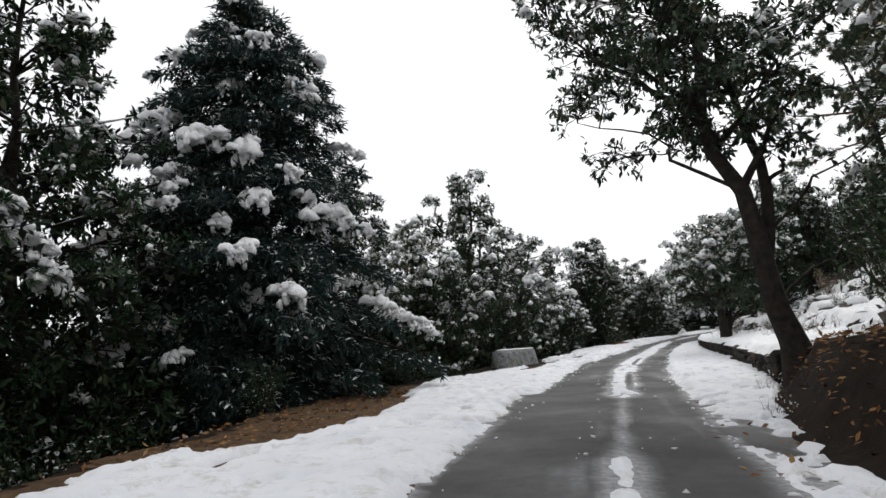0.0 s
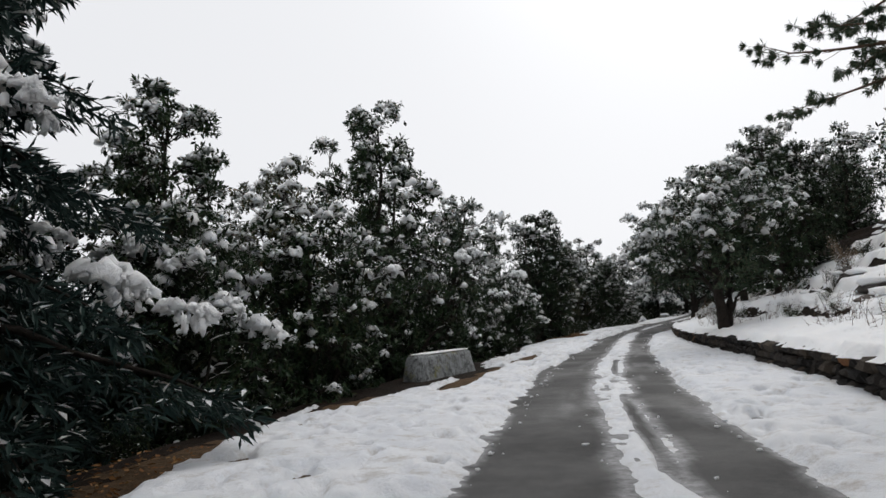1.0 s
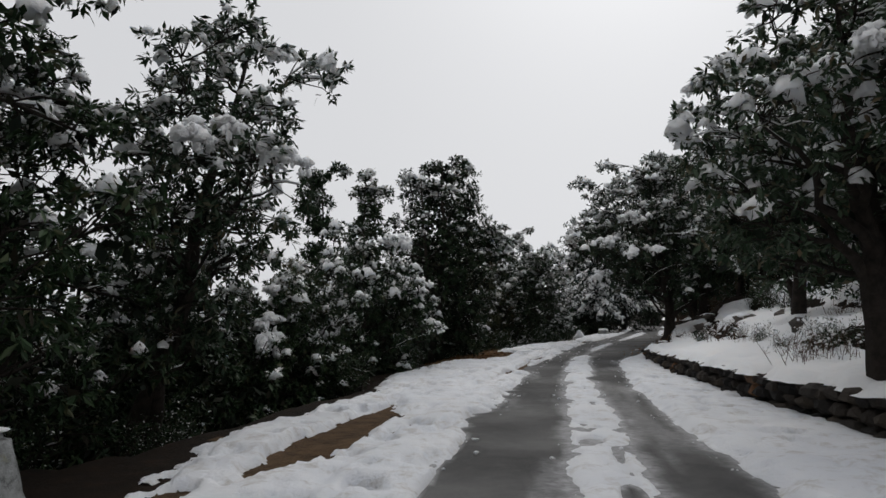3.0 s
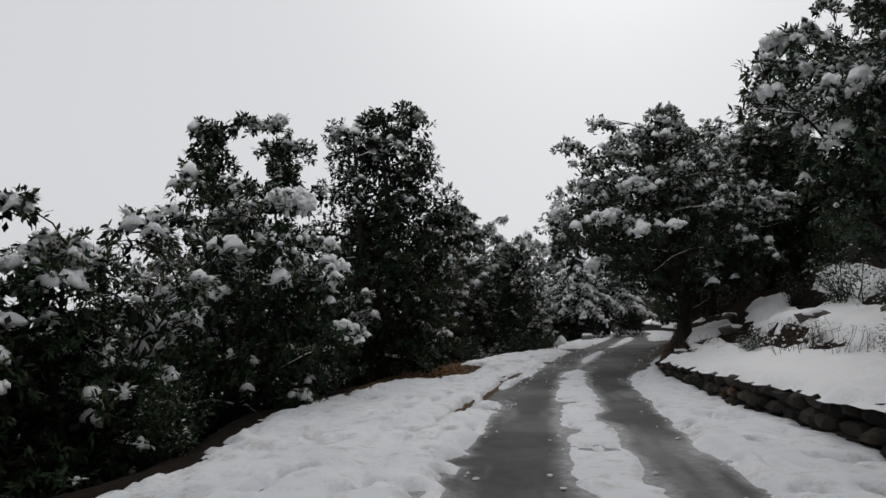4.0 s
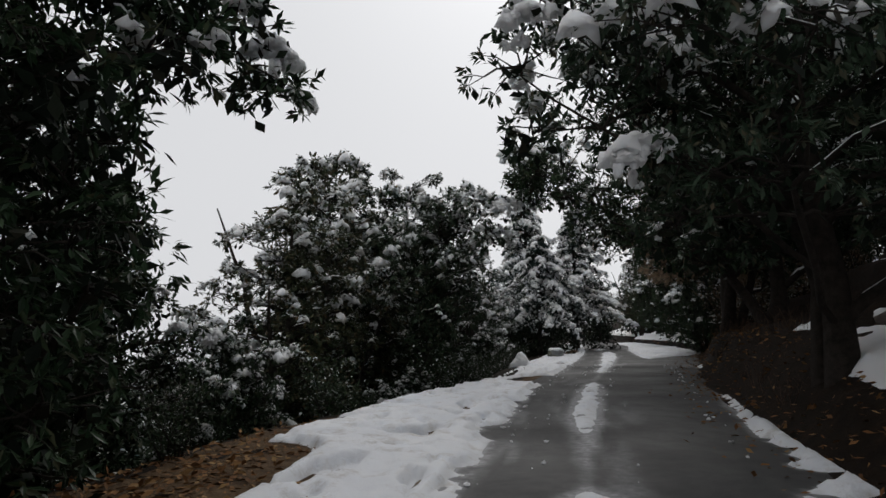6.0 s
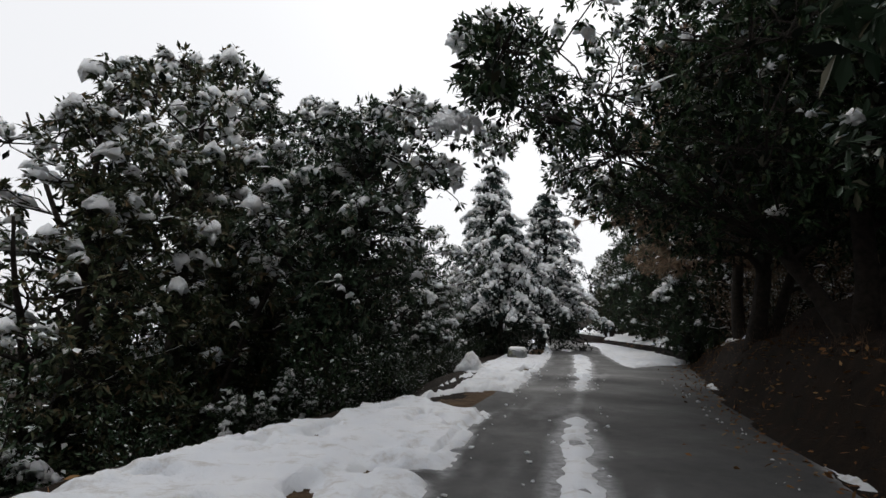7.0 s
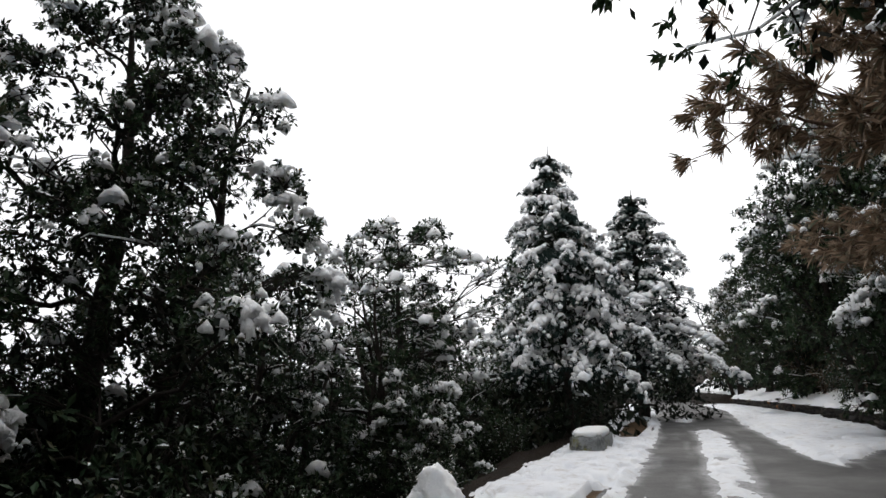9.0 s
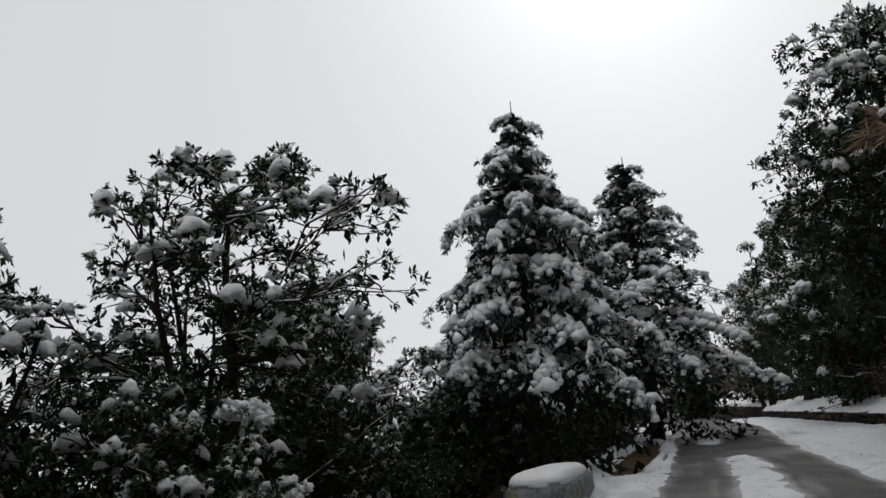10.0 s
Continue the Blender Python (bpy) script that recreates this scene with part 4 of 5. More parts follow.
def shrub(seed, height, spread, stems, leaves_n, leaf=0.11, mat=None, snowy=0.4, label="", name="shrub"):
    """A many-stemmed undergrowth shrub."""
    rng = np.random.default_rng(seed)
    root = thing(name, Matrix(), label, "shrub", "undergrowth shrubs")
    wood, at_tip, lead, small = [], [], [], []
    for k in range(stems):
        turn = rng.uniform(0, 2 * np.pi)
        e = np.array([math.cos(turn) * spread * rng.uniform(0.1, 1), math.sin(turn) * spread * rng.uniform(0.1, 1), height * rng.uniform(0.45, 1.0)])
        way = limb_path(rng, rng.normal(0, 0.12, 3) * [1, 1, 0] - [0, 0, 0.15], e, 0.1, 0.08, 6)
        wood.append(tube(way, 0.02 * (1.1 - np.linspace(0, 1, 6)), 4))
        m = leaves_n // stems
        u = rng.uniform(0.2, 1.0, m) * 5
        lo = np.minimum(u.astype(int), 4)
        p = way[lo] + (way[lo + 1] - way[lo]) * (u - lo)[:, None] + rng.normal(0, 0.16, (m, 3))
        at_tip.append(p)
        lead.append(np.repeat((e / np.linalg.norm(e))[None], m, 0))
    part("branchwork", mesh_from("branchwork", *joined(wood), BARK), root)
    v, f = leaves(rng, np.concatenate(at_tip), np.concatenate(lead), leaf, 0.3, 1.0)
    tagged(part("foliage", mesh_from("foliage", v, f, mat or LEAF, False), root), kind="stuff")
    part("branch_snow", mesh_from("branch_snow", *frost(rng, v, 0.2 * snowy), SNOW), root, "dabs of snow on the leaves")["kind"] = "stuff"
    return root


def weeds(seed, n, height, label, beads=0.6):
    """A tuft of dry stalks with frosted side twigs."""
    rng = np.random.default_rng(seed)
    root = thing("dry_weed", Matrix(), label, "weeds", "dry weeds on the bank")
    stalks, frost = [], []
    for k in range(n):
        a = rng.normal(0, 0.16, 3) * [1.6, 1.6, 0] - [0, 0, 0.06]
        w = limb_path(rng, a, a + rng.normal(0, 0.12, 3) * [1, 1, 0] + [0, 0, height * rng.uniform(0.5, 1.1)], 0, 0.05, 5)
        stalks.append(tube(w, [0.006, 0.005, 0.005, 0.004, 0.003], 3))
        for q in range(4):
            b = w[rng.integers(2, 5)]
            v = limb_path(rng, b, b + rng.normal(0, 0.07, 3) + [0, 0, 0.05], 0, 0.05, 3)
            stalks.append(tube(v, [0.004, 0.003, 0.002], 3))
            if rng.random() < beads:
                frost.append(lump(rng, v[2], np.array([1, 1, 0.9]) * rng.uniform(0.012, 0.03), ICO1, 0.1))
    tagged(part("stalk_tuft", mesh_from("stalk_tuft", *joined(stalks), BARK_BROWN), root), kind="stuff")
    if frost:
        part("frost", mesh_from("frost", *joined(frost), SNOW), root, "white frost beads")["kind"] = "stuff"
    return root


def heading_deg(s):
    return math.degrees(float(np.interp(s, LINE_S, HEADING)))


def set_tree(ob, s, d, turn=0.0, size=1.0, sink=0.15, first=False, wide=1.0):
    """Stands a tree, or a copy of it, beside the road; with turn 0 its x axis points away to the right of the road."""
    x, y = along(s, d)
    m = pose(float(x), float(y), float(ground_z(s, d)) - sink, 0, 0, turn - heading_deg(s)) @ Matrix.Diagonal((size * wide, size * wide, size, 1))
    if first:
        ob.matrix_basis = m
        return ob
    made = copy_thing(ob, m)
    made.matrix_basis = m
    return made


# ---- trees ----
OAK_LABEL = "evergreen hill oak with long drooping leaves and clumps of snow"
FAR_LABEL = "evergreen oak deep in the wood, dusted with snow"
tall_oak = broadleaf(1, 9.5, ((0.08, 1.9), (0.35, 2.5), (0.60, 2.2), (0.80, 1.6), (0.92, 1.0), (1, 0.4)), 96, OAK_LABEL, forks=2, limbs=10, heaps=8, heap=0.32, snow=0.55, inner=28)
dark_oak = broadleaf(2, 8.0, ((0.10, 1.9), (0.40, 2.3), (0.66, 1.9), (0.87, 1.4), (0.95, 0.9), (1, 0.4)), 80, "dense dark evergreen oak with two stems and a little snow", forks=2, limbs=10, heaps=4, heap=0.26, snow=0.30, inner=80,
                     trunk_r=0.18, extra=((1.7, 1.6, 4.5, 0.5), (1.9, 1.9, 4.0, 0.4), (1.3, 1.2, 5.0, 0.5)), marks=((1.6, 1.6, 5.0, 0.32), (1.9, 1.9, 4.5, 0.30), (2.1, 2.1, 4.1, 0.22)))
leaning_oak = broadleaf(3, 7.6, ((0.30, 0.9), (0.55, 1.7), (0.80, 1.6), (0.93, 0.8), (1, 0.3)), 44, "open-crowned evergreen oak leaning out, snow along its crooked limbs", lean=(1.7, 0.9), forks=2, limbs=14, inner=5, tufts=17, snow=0.6,
                        heaps=4, heap=0.3, trunk_r=0.17, mat=LEAF_PALE, lines=1.8, extra=((2.4, -0.9, 4.5, 0.5), (1.6, -0.9, 4.6, 0.5), (2.0, -0.6, 3.9, 0.5), (0.8, -1.0, 4.1, 0.5), (-0.9, -0.5, 5.4, 0.5)),
                        marks=((2.5, -0.8, 4.85, 0.34), (2.0, -0.9, 5.1, 0.28), (2.9, -0.9, 4.6, 0.24)))
bushy_oak = broadleaf(5, 4.6, ((0.05, 1.6), (0.3, 2.1), (0.6, 1.9), (0.85, 1.3), (1, 0.5)), 58, "low bushy evergreen oak bowed under heaped snow", forks=3, limbs=8, heaps=12, heap=0.34, snow=0.5, trunk_r=0.08, leaf=0.125, inner=34)
slim_oak = broadleaf(6, 8.2, ((0.28, 0.6), (0.50, 0.8), (0.70, 0.4), (0.79, 0.55), (0.92, 0.65), (1, 0.3)), 32, "slim young oak with a round leafy head on a bare stem", lobe=0.40, limbs=6, heaps=2, heap=0.18, snow=0.4, trunk_r=0.08, inner=20, tufts=20)
olive_oak = broadleaf(7, 7.4, ((0.16, 1.5), (0.50, 2.0), (0.78, 1.5), (0.93, 0.8), (1, 0.3)), 62, "evergreen oak with olive and russet leaves dusted with snow", forks=3, limbs=10, heaps=6, heap=0.28, snow=0.6, inner=9, mat=LEAF_OLIVE)
crooked_oak = broadleaf(8, 6.9, ((0.30, 0.9), (0.55, 1.7), (0.80, 1.7), (0.95, 0.9), (1, 0.4)), 52, "frosted oak with a dark leaning stem", lean=(1.3, 0.5), limbs=10, inner=24, heaps=7, heap=0.32, snow=0.7, mat=LEAF_PALE, trunk_r=0.2,
                        extra=((2.5, -1.2, 5.3, 0.5), (2.3, -0.9, 4.8, 0.5), (2.0, -1.4, 5.6, 0.45)), marks=((2.7, -1.2, 5.75, 0.34),))
near_oak = broadleaf(21, 9.9, ((0.15, 1.7), (0.45, 2.1), (0.7, 1.8), (0.9, 1.2), (1, 0.4)), 96, "dense evergreen oak with round lumps of snow on its boughs", forks=2, limbs=12, tufts=26, per=18, leaf=0.08, lobe=0.52, snow=0.5, heaps=5, heap=0.26, inner=150,
                     trunk_r=0.22, extra=((2.1, 0.6, 6.2, 0.35), (2.3, 0.6, 5.6, 0.35), (2.4, 0.7, 5.0, 0.35), (3.2, -1.7, 4.2, 0.40), (2.0, -0.6, 5.2, 0.45), (1.6, 0.2, 6.6, 0.45), (2.6, -1.0, 4.6, 0.45)),
                     marks=((1.9, 0.5, 6.5, 0.26), (2.2, 0.6, 6.1, 0.28), (2.4, 0.7, 5.6, 0.28), (2.5, 0.8, 5.1, 0.24), (3.3, -1.7, 4.45, 0.30), (2.6, 0.9, 4.7, 0.2)))
low_oak = broadleaf(11, 6.2, ((0.12, 1.1), (0.4, 2.0), (0.7, 2.1), (0.88, 1.7), (1, 0.8)), 74, "low many-stemmed oak with snow on its crooked boughs", forks=6, limbs=12, tufts=20, per=14, leaf=0.095, lobe=0.46, snow=0.37, heaps=2, heap=0.24, inner=22,
                    trunk_r=0.13, droop=0.2, lines=2.0)
thicket = broadleaf(19, 3.9, ((0.02, 1.8), (0.3, 2.0), (0.7, 1.6), (1, 0.6)), 44, "dense dark evergreen thicket under the trees", name="thicket", far=True, tufts=14, per=12, leaf=0.15, lobe=0.6, heaps=2, heap=0.24, snow=0.25, inner=40, forks=4, trunk_r=0.06)
far_a = broadleaf(16, 8.0, ((0.06, 1.9), (0.4, 2.6), (0.7, 2.0), (0.9, 1.2), (1, 0.4)), 46, FAR_LABEL, far=True, tufts=12, per=9, leaf=0.22, lobe=0.7, heaps=5, heap=0.34, snow=0.42, inner=24, pad_r=0.17)
far_b = broadleaf(17, 7.0, ((0.05, 1.8), (0.4, 2.4), (0.7, 2.0), (0.9, 1.3), (1, 0.5)), 44, FAR_LABEL, far=True, tufts=12, per=9, leaf=0.22, lobe=0.7, heaps=7, heap=0.34, snow=0.6, inner=22, pad_r=0.17, mat=LEAF_PALE)
FIR_SNOW = ((-1.1, -1.4, 7.6, 0.53), (0.3, -2.0, 6.9, 0.56), (1.1, -1.8, 6.6, 0.44), (1.4, -1.9, 5.6, 0.45), (0.9, -2.3, 5.1, 0.33), (1.8, -1.3, 6.2, 0.33), (2.3, -0.5, 5.5, 0.53),
            (-0.3, -2.6, 4.5, 0.31), (1.2, -2.3, 4.4, 0.30), (-2.2, -1.9, 4.9, 0.38), (-0.9, -2.8, 2.8, 0.43), (2.8, 1.0, 3.6, 0.47), (3.6, 1.1, 3.2, 0.30), (1.6, -0.3, 8.1, 0.45),
            (2.1, 0.9, 7.2, 0.38), (0.9, -0.9, 9.3, 0.38), (-2.6, -2.5, 4.3, 0.28))
fir = conifer(8, 10.9, 4.6, label="broad dark fir hung with heavy lumps of snow", snowy=0.34, dense=26, big=0.30, boughs=8, layer=0.5, needle=0.20, start=0.03, power=0.6, rosette=8,
              marks=FIR_SNOW)
deodar = plumed_conifer(9, 11.1, 4.1, "tall deodar with layered boughs bent under thick snow", power=0.85)
young_deodar = plumed_conifer(10, 6.5, 3.0, "young deodar with broad boughs bowed under sheets of snow", power=0.62, layer=0.66, snowy=0.95, droop=0.56, start=0.34)
# the old oak that leans out over the road from the bank
old_oak = broadleaf(12, 8.3, ((0.42, 1.3), (0.60, 2.4), (0.85, 2.7), (1, 1.4)), 64, "old oak with a thick leaning trunk and open crown", lean=(-2.3, 0.3), forks=2, limbs=12, trunk_r=0.19, leaf=0.14, inner=7, snow=0.15, heaps=2, heap=0.26, mat=LEAF_PALE,
                    extra=((-3.3, 1.2, 4.4, 0.55), (-2.7, 1.5, 3.6, 0.45), (-2.2, 0.5, 4.9, 0.7), (-3.0, 0.8, 5.4, 0.7), (1.5, 0.5, 4.2, 0.8), (2.4, -0.5, 5.0, 0.8), (1.2, -1.0, 3.4, 0.7), (1.9, 0.6, 3.2, 0.7), (-1.6, 1.4, 4.0, 0.5), (1.6, 1.0, 2.4, 0.7), (2.6, 0.4, 3.0, 0.7)))
verge_oak = broadleaf(13, 5.7, ((0.30, 1.7), (0.55, 2.5), (0.80, 2.1), (0.95, 1.2), (1, 0.6)), 72, "spreading evergreen oak on the bank, its leaves dusted with snow", lean=(-0.3, 0.2), forks=2, limbs=12, trunk_r=0.19, leaf=0.14, snow=0.75, heaps=4, heap=0.26, inner=7, mat=LEAF_PALE,
                      marks=((-0.6, -1.6, 3.9, 0.30),))
# the crowns that hang over the road further on
road_oak = broadleaf(14, 7.5, ((0.24, 2.6), (0.5, 3.4), (0.7, 2.6), (0.88, 1.5), (1, 0.6)), 124, "broad frosted oak whose snowy crown reaches over the road", lean=(-0.9, 0.0), forks=2, limbs=14, trunk_r=0.19, leaf=0.135, lobe=0.6, snow=0.85, heaps=14, heap=0.32,
                     inner=26, mat=LEAF_PALE, extra=((-3.6, -1.6, 3.4, 0.6), (-3.5, -1.4, 2.7, 0.5), (-3.2, -2.0, 4.0, 0.6), (-1.2, -3.4, 2.9, 0.6), (-2.4, -2.8, 3.2, 0.6)), marks=((-1.3, -4.2, 3.0, 0.32), (-0.5, -4.0, 3.1, 0.28), (-3.4, -2.2, 3.9, 0.32)))
SHADE_BOUGHS = ((-5.4, -4.2, 3.1, 0.5), (-5.6, -3.0, 3.5, 0.7), (-5.5, -1.5, 4.1, 0.8), (-5.8, 1.0, 4.5, 0.8), (-6.4, 3.2, 4.0, 0.5), (-4.0, -3.0, 2.8, 0.9), (-3.8, -1.5, 2.5, 0.9), (-3.3, -0.5, 2.0, 0.9), (-4.0, 1.0, 3.0, 0.9), (-3.1, 1.7, 2.2, 0.9), (-4.0, 3.1, 2.8, 0.8),
                (-4.4, 4.1, 3.1, 0.8), (-3.2, 4.0, 2.8, 0.9), (-2.2, 2.5, 2.8, 1.0), (-2.4, -2.5, 2.2, 1.0), (-2.6, -4.0, 3.0, 1.0), (-3.6, -4.0, 4.1, 1.1), (-3.4, -1.5, 4.1, 1.1), (-3.1, 0.5, 4.3, 1.1), (-1.8, -0.5, 1.6, 0.9), (-1.2, 4.5, 2.8, 1.0), (-1.6, 3.5, 4.1, 1.1),
                (-3.9, 5.5, 3.2, 0.8), (-2.9, 6.1, 3.5, 0.9), (-5.6, -1.5, 3.4, 0.5), (-5.1, 0.0, 3.9, 0.55), (-4.9, 2.0, 3.8, 0.5), (-5.9, -2.1, 3.4, 0.45), (-4.8, 3.5, 3.4, 0.5), (-5.0, -0.8, 3.2, 0.5), (-4.4, 0.8, 3.6, 0.6))
shade_oak = broadleaf(15, 9.0, ((0.26, 2.6), (0.55, 3.6), (0.8, 3.0), (1, 1.0)), 96, "tall dark oak on the bank, boughs spread over the road", forks=2, limbs=12, trunk_r=0.2, lobe=0.85, tufts=34, snow=0.5, heaps=6, heap=0.26, inner=50, leaf=0.135,
                      extra=SHADE_BOUGHS, marks=((-6.5, 3.1, 4.5, 0.36), (-6.2, 3.6, 4.2, 0.30), (-6.7, 3.3, 4.1, 0.26), (-4.8, 4.3, 3.5, 0.30), (-4.4, 4.6, 3.2, 0.24)), lines=0.6)
bank_oak = broadleaf(18, 9.0, ((0.24, 2.2), (0.55, 3.2), (0.8, 2.6), (1, 0.9)), 90, "tall dark oak rooted in the earth bank", forks=2, limbs=12, lean=(0.9, 0.0), trunk_r=0.2, lobe=0.75, tufts=26, snow=0.5, heaps=6, heap=0.3, inner=40, leaf=0.135)
rusty_oak = broadleaf(23, 8.6, ((0.08, 1.6), (0.35, 2.6), (0.7, 2.2), (0.9, 1.3), (1, 0.4)), 76, "oak with withered rusty brown leaves dusted with snow", forks=3, limbs=10, heaps=8, heap=0.3, snow=0.55, mat=NEEDLE_DRY)
rusty_pine = pine(15, 10.0, 4.2, "long-needled pine with rusty brown hanging needles", tufts=15, limbs=44, start=0.24, needle=0.25, per=72, lean=(-1.2, 0.3))
road_pine = pine(16, 15.5, 6.8, "tall long-needled pine with grey-green brushes hanging above the road", tufts=14, limbs=30, start=0.44, needle=0.3, mat=LEAF_PALE, per=64)
bush_a = shrub(17, 1.9, 1.1, 14, 1200, leaf=0.105, label="dark evergreen undergrowth shrub with dabs of snow")
bush_b = shrub(18, 1.5, 1.2, 14, 1100, leaf=0.105, label="low undergrowth shrub dusted with snow", mat=LEAF_PALE, snowy=1.0)
bush_c = shrub(19, 2.4, 1.3, 14, 1200, leaf=0.12, label="tall shrub with rusty brown leaves dusted with snow", mat=NEEDLE_DRY, snowy=0.7)
weed = weeds(20, 16, 0.6, "tuft of dry frosted weed stalks in the snow")
dry_weed = weeds(24, 22, 0.55, "tuft of dry brown weed stalks on the earth bank", 0.0)

for tree, s, d, turn, size, wide in ((fir, 13.8, -7.5, 0, 1.0, 1.0), (deodar, 86.6, -4.6, 0, 1.0, 1.0), (young_deodar, 80.2, -3.3, 0, 1.0, 1.0), (tall_oak, 27.7, -5.8, 40, 1.0, 1.0), (leaning_oak, 32.0, -5.9, 0, 1.0, 1.0),
                                     (bushy_oak, 40.8, -5.3, 0, 1.0, 1.0), (slim_oak, 45.8, -7.2, 0, 1.1, 1.0), (dark_oak, 47.2, -4.8, 0, 1.0, 1.0), (olive_oak, 58.3, -6.8, 0, 1.0, 1.1), (crooked_oak, 61.0, -4.5, 0, 1.0, 1.0),
                                     (near_oak, 67.7, -6.9, 0, 1.0, 1.0), (thicket, 5.0, -7.6, 0, 1.0, 1.0), (low_oak, 74.6, -5.95, 0, 1.08, 1.04), (far_a, 21, -12, 0, 1.0, 1.0), (far_b, 32, -11, 0, 1.0, 1.0), (old_oak, 11.7, 3.3, 0, 1.0, 1.0), (verge_oak, 32.4, 3.9, 0, 1.0, 1.0),
                                     (road_oak, 51.9, 3.1, 0, 1.0, 1.0), (shade_oak, 61.5, 4.6, 0, 1.0, 1.0), (bank_oak, 66.4, 4.0, 0, 1.0, 1.0), (rusty_pine, 72.0, 4.9, 0, 1.0, 1.0), (rusty_oak, 79.0, 6.4, 0, 1.0, 1.0), (road_pine, 41.5, 13.2, 0, 1.0, 1.0)):
    set_tree(tree, s, d, turn, size, first=True, wide=wide)
set_tree(deodar, 90.8, -1.7, 130, 0.87, wide=1.3)

LEFT_WOOD = [(slim_oak, 46.6, -9.2, 120, 1.36), (tall_oak, 20.4, -7.6, 150, 0.90), (olive_oak, 23.9, -7.0, 40, 0.98), (bushy_oak, 22.2, -5.6, 80, 1.0), (bushy_oak, 18.6, -6.4, 200, 0.95), (dark_oak, 24.6, -9.6, 60, 0.95),
             (dark_oak, 5.2, -8.4, 20, 1.1), (tall_oak, 9.4, -8.9, 140, 1.22), (tall_oak, 14.6, -10.2, 250, 1.05), (dark_oak, 17.4, -8.6, 250, 0.8), (tall_oak, 30.3, -6.6, 30, 0.84), (dark_oak, 35.4, -7.4, 230, 0.75), (bushy_oak, 37.0, -5.6, 130, 0.9), (olive_oak, 42.6, -8.0, 200, 0.75), (bushy_oak, 44.6, -5.8, 100, 0.85),
             (dark_oak, 50.6, -6.4, 150, 0.80), (bushy_oak, 53.0, -5.4, 300, 0.6), (bushy_oak, 56.0, -7.0, 250, 0.7), (bushy_oak, 60.3, -4.3, 30, 0.32), (bushy_oak, 59.1, -4.7, 130, 0.30), (olive_oak, 61.8, -7.4, 90, 1.36), (olive_oak, 64.2, -6.6, 70, 0.95), (low_oak, 71.2, -7.0, 120, 1.0), (tall_oak, 64.8, -8.2, 200, 1.18),
             (low_oak, 77.6, -6.6, 200, 0.85), (tall_oak, 81.0, -8.4, 10, 0.85), (bushy_oak, 83.4, -5.4, 200, 1.0), (bushy_oak, 96.0, -4.6, 20, 1.3)]
LEFT_WOOD += [(dark_oak, 71.6, -8.2, 70, 0.78), (low_oak, 79.6, -8.0, 20, 1.1), (dark_oak, 76.2, -9.4, 20, 0.85), (bushy_oak, 72.6, -4.8, 20, 0.6), (low_oak, 66.2, -8.6, 100, 1.0)]
for tree, s, d, turn, size in LEFT_WOOD:
    set_tree(tree, s, d, turn, size)
RIGHT_WOOD = [(tall_oak, 38.4, 6.4, 80, 0.80), (dark_oak, 44.5, 8.4, 30, 0.85), (tall_oak, 48.8, 8.2, 20, 0.92), (tall_oak, 56.2, 7.0, 190, 0.95), (dark_oak, 69.6, 8.2, 250, 1.1), (olive_oak, 15.0, 7.0, 10, 1.0), (dark_oak, 21.0, 10.0, 10, 0.95),
              (olive_oak, 8.0, 5.5, 60, 1.1), (bank_oak, 56.8, 6.0, 20, 0.75), (verge_oak, 41.2, 5.4, 60, 0.95), (bushy_oak, 80.2, 5.0, 60, 1.1), (bushy_oak, 83.5, 6.6, 160, 1.2), (rusty_pine, 81.0, 8.5, 100, 0.95), (bank_oak, 85.5, 5.3, 180, 1.12),
              (bank_oak, 92.0, 6.6, 10, 1.1), (bushy_oak, 97.0, 6.0, 0, 1.6), (rusty_pine, 90.0, 12.0, 10, 0.9), (dark_oak, 101.0, 6.4, 0, 1.25), (tall_oak, 106.0, 5.6, 0, 1.1), (rusty_oak, 85.0, 9.0, 120, 1.1), (bushy_oak, 76.2, 5.4, 0, 1.1),
              (bank_oak, 75.8, 8.2, 0, 1.0), (olive_oak, 112, 5.0, 60, 1.1)]
for tree, s, d, turn, size in RIGHT_WOOD:
    set_tree(tree, s, d, turn, size)
rng = np.random.default_rng(40)
for k in range(40):
    if 56 < 3.0 * k - 4 < 64:
        continue
    set_tree(far_b if k % 2 else far_a, -4 + 3.0 * k + rng.uniform(-1, 1), float(brink(-4 + 3.0 * k)) - 4.5 - rng.uniform(0, 2.5), rng.uniform(0, 360), rng.uniform(0.65, 0.9))
for k in range(28):
    if 50 < 4.2 * k - 2 < 61:
        continue
    set_tree(far_a if k % 2 else far_b, -2 + 4.2 * k + rng.uniform(-1, 1), -9.5 - rng.uniform(0, 4), rng.uniform(0, 360), rng.uniform(0.75, 1.0))
for k in range(26):
    set_tree(far_b if k % 2 else far_a, 2 + 4.4 * k + rng.uniform(-1, 1), -15.5 - rng.uniform(0, 6), rng.uniform(0, 360), rng.uniform(0.95, 1.2))
for k in range(20):
    set_tree(far_b if k % 2 else far_a, 8 + 5.4 * k + rng.uniform(-1, 1), 11.5 + rng.uniform(0, 6), rng.uniform(0, 360), rng.uniform(0.8, 1.05))
for k in range(12):
    set_tree(far_a if k % 2 else far_b, 94 + 3.4 * k + rng.uniform(-1, 1), -5.5 - rng.uniform(0, 2.5), rng.uniform(0, 360), rng.uniform(0.9, 1.1))
for k in range(14):
    set_tree(far_a if k % 2 else far_b, 116 + 3.0 * k + rng.uniform(-1, 1), 6 - 1.2 * k + rng.uniform(-2, 2), rng.uniform(0, 360), rng.uniform(0.9, 1.15))

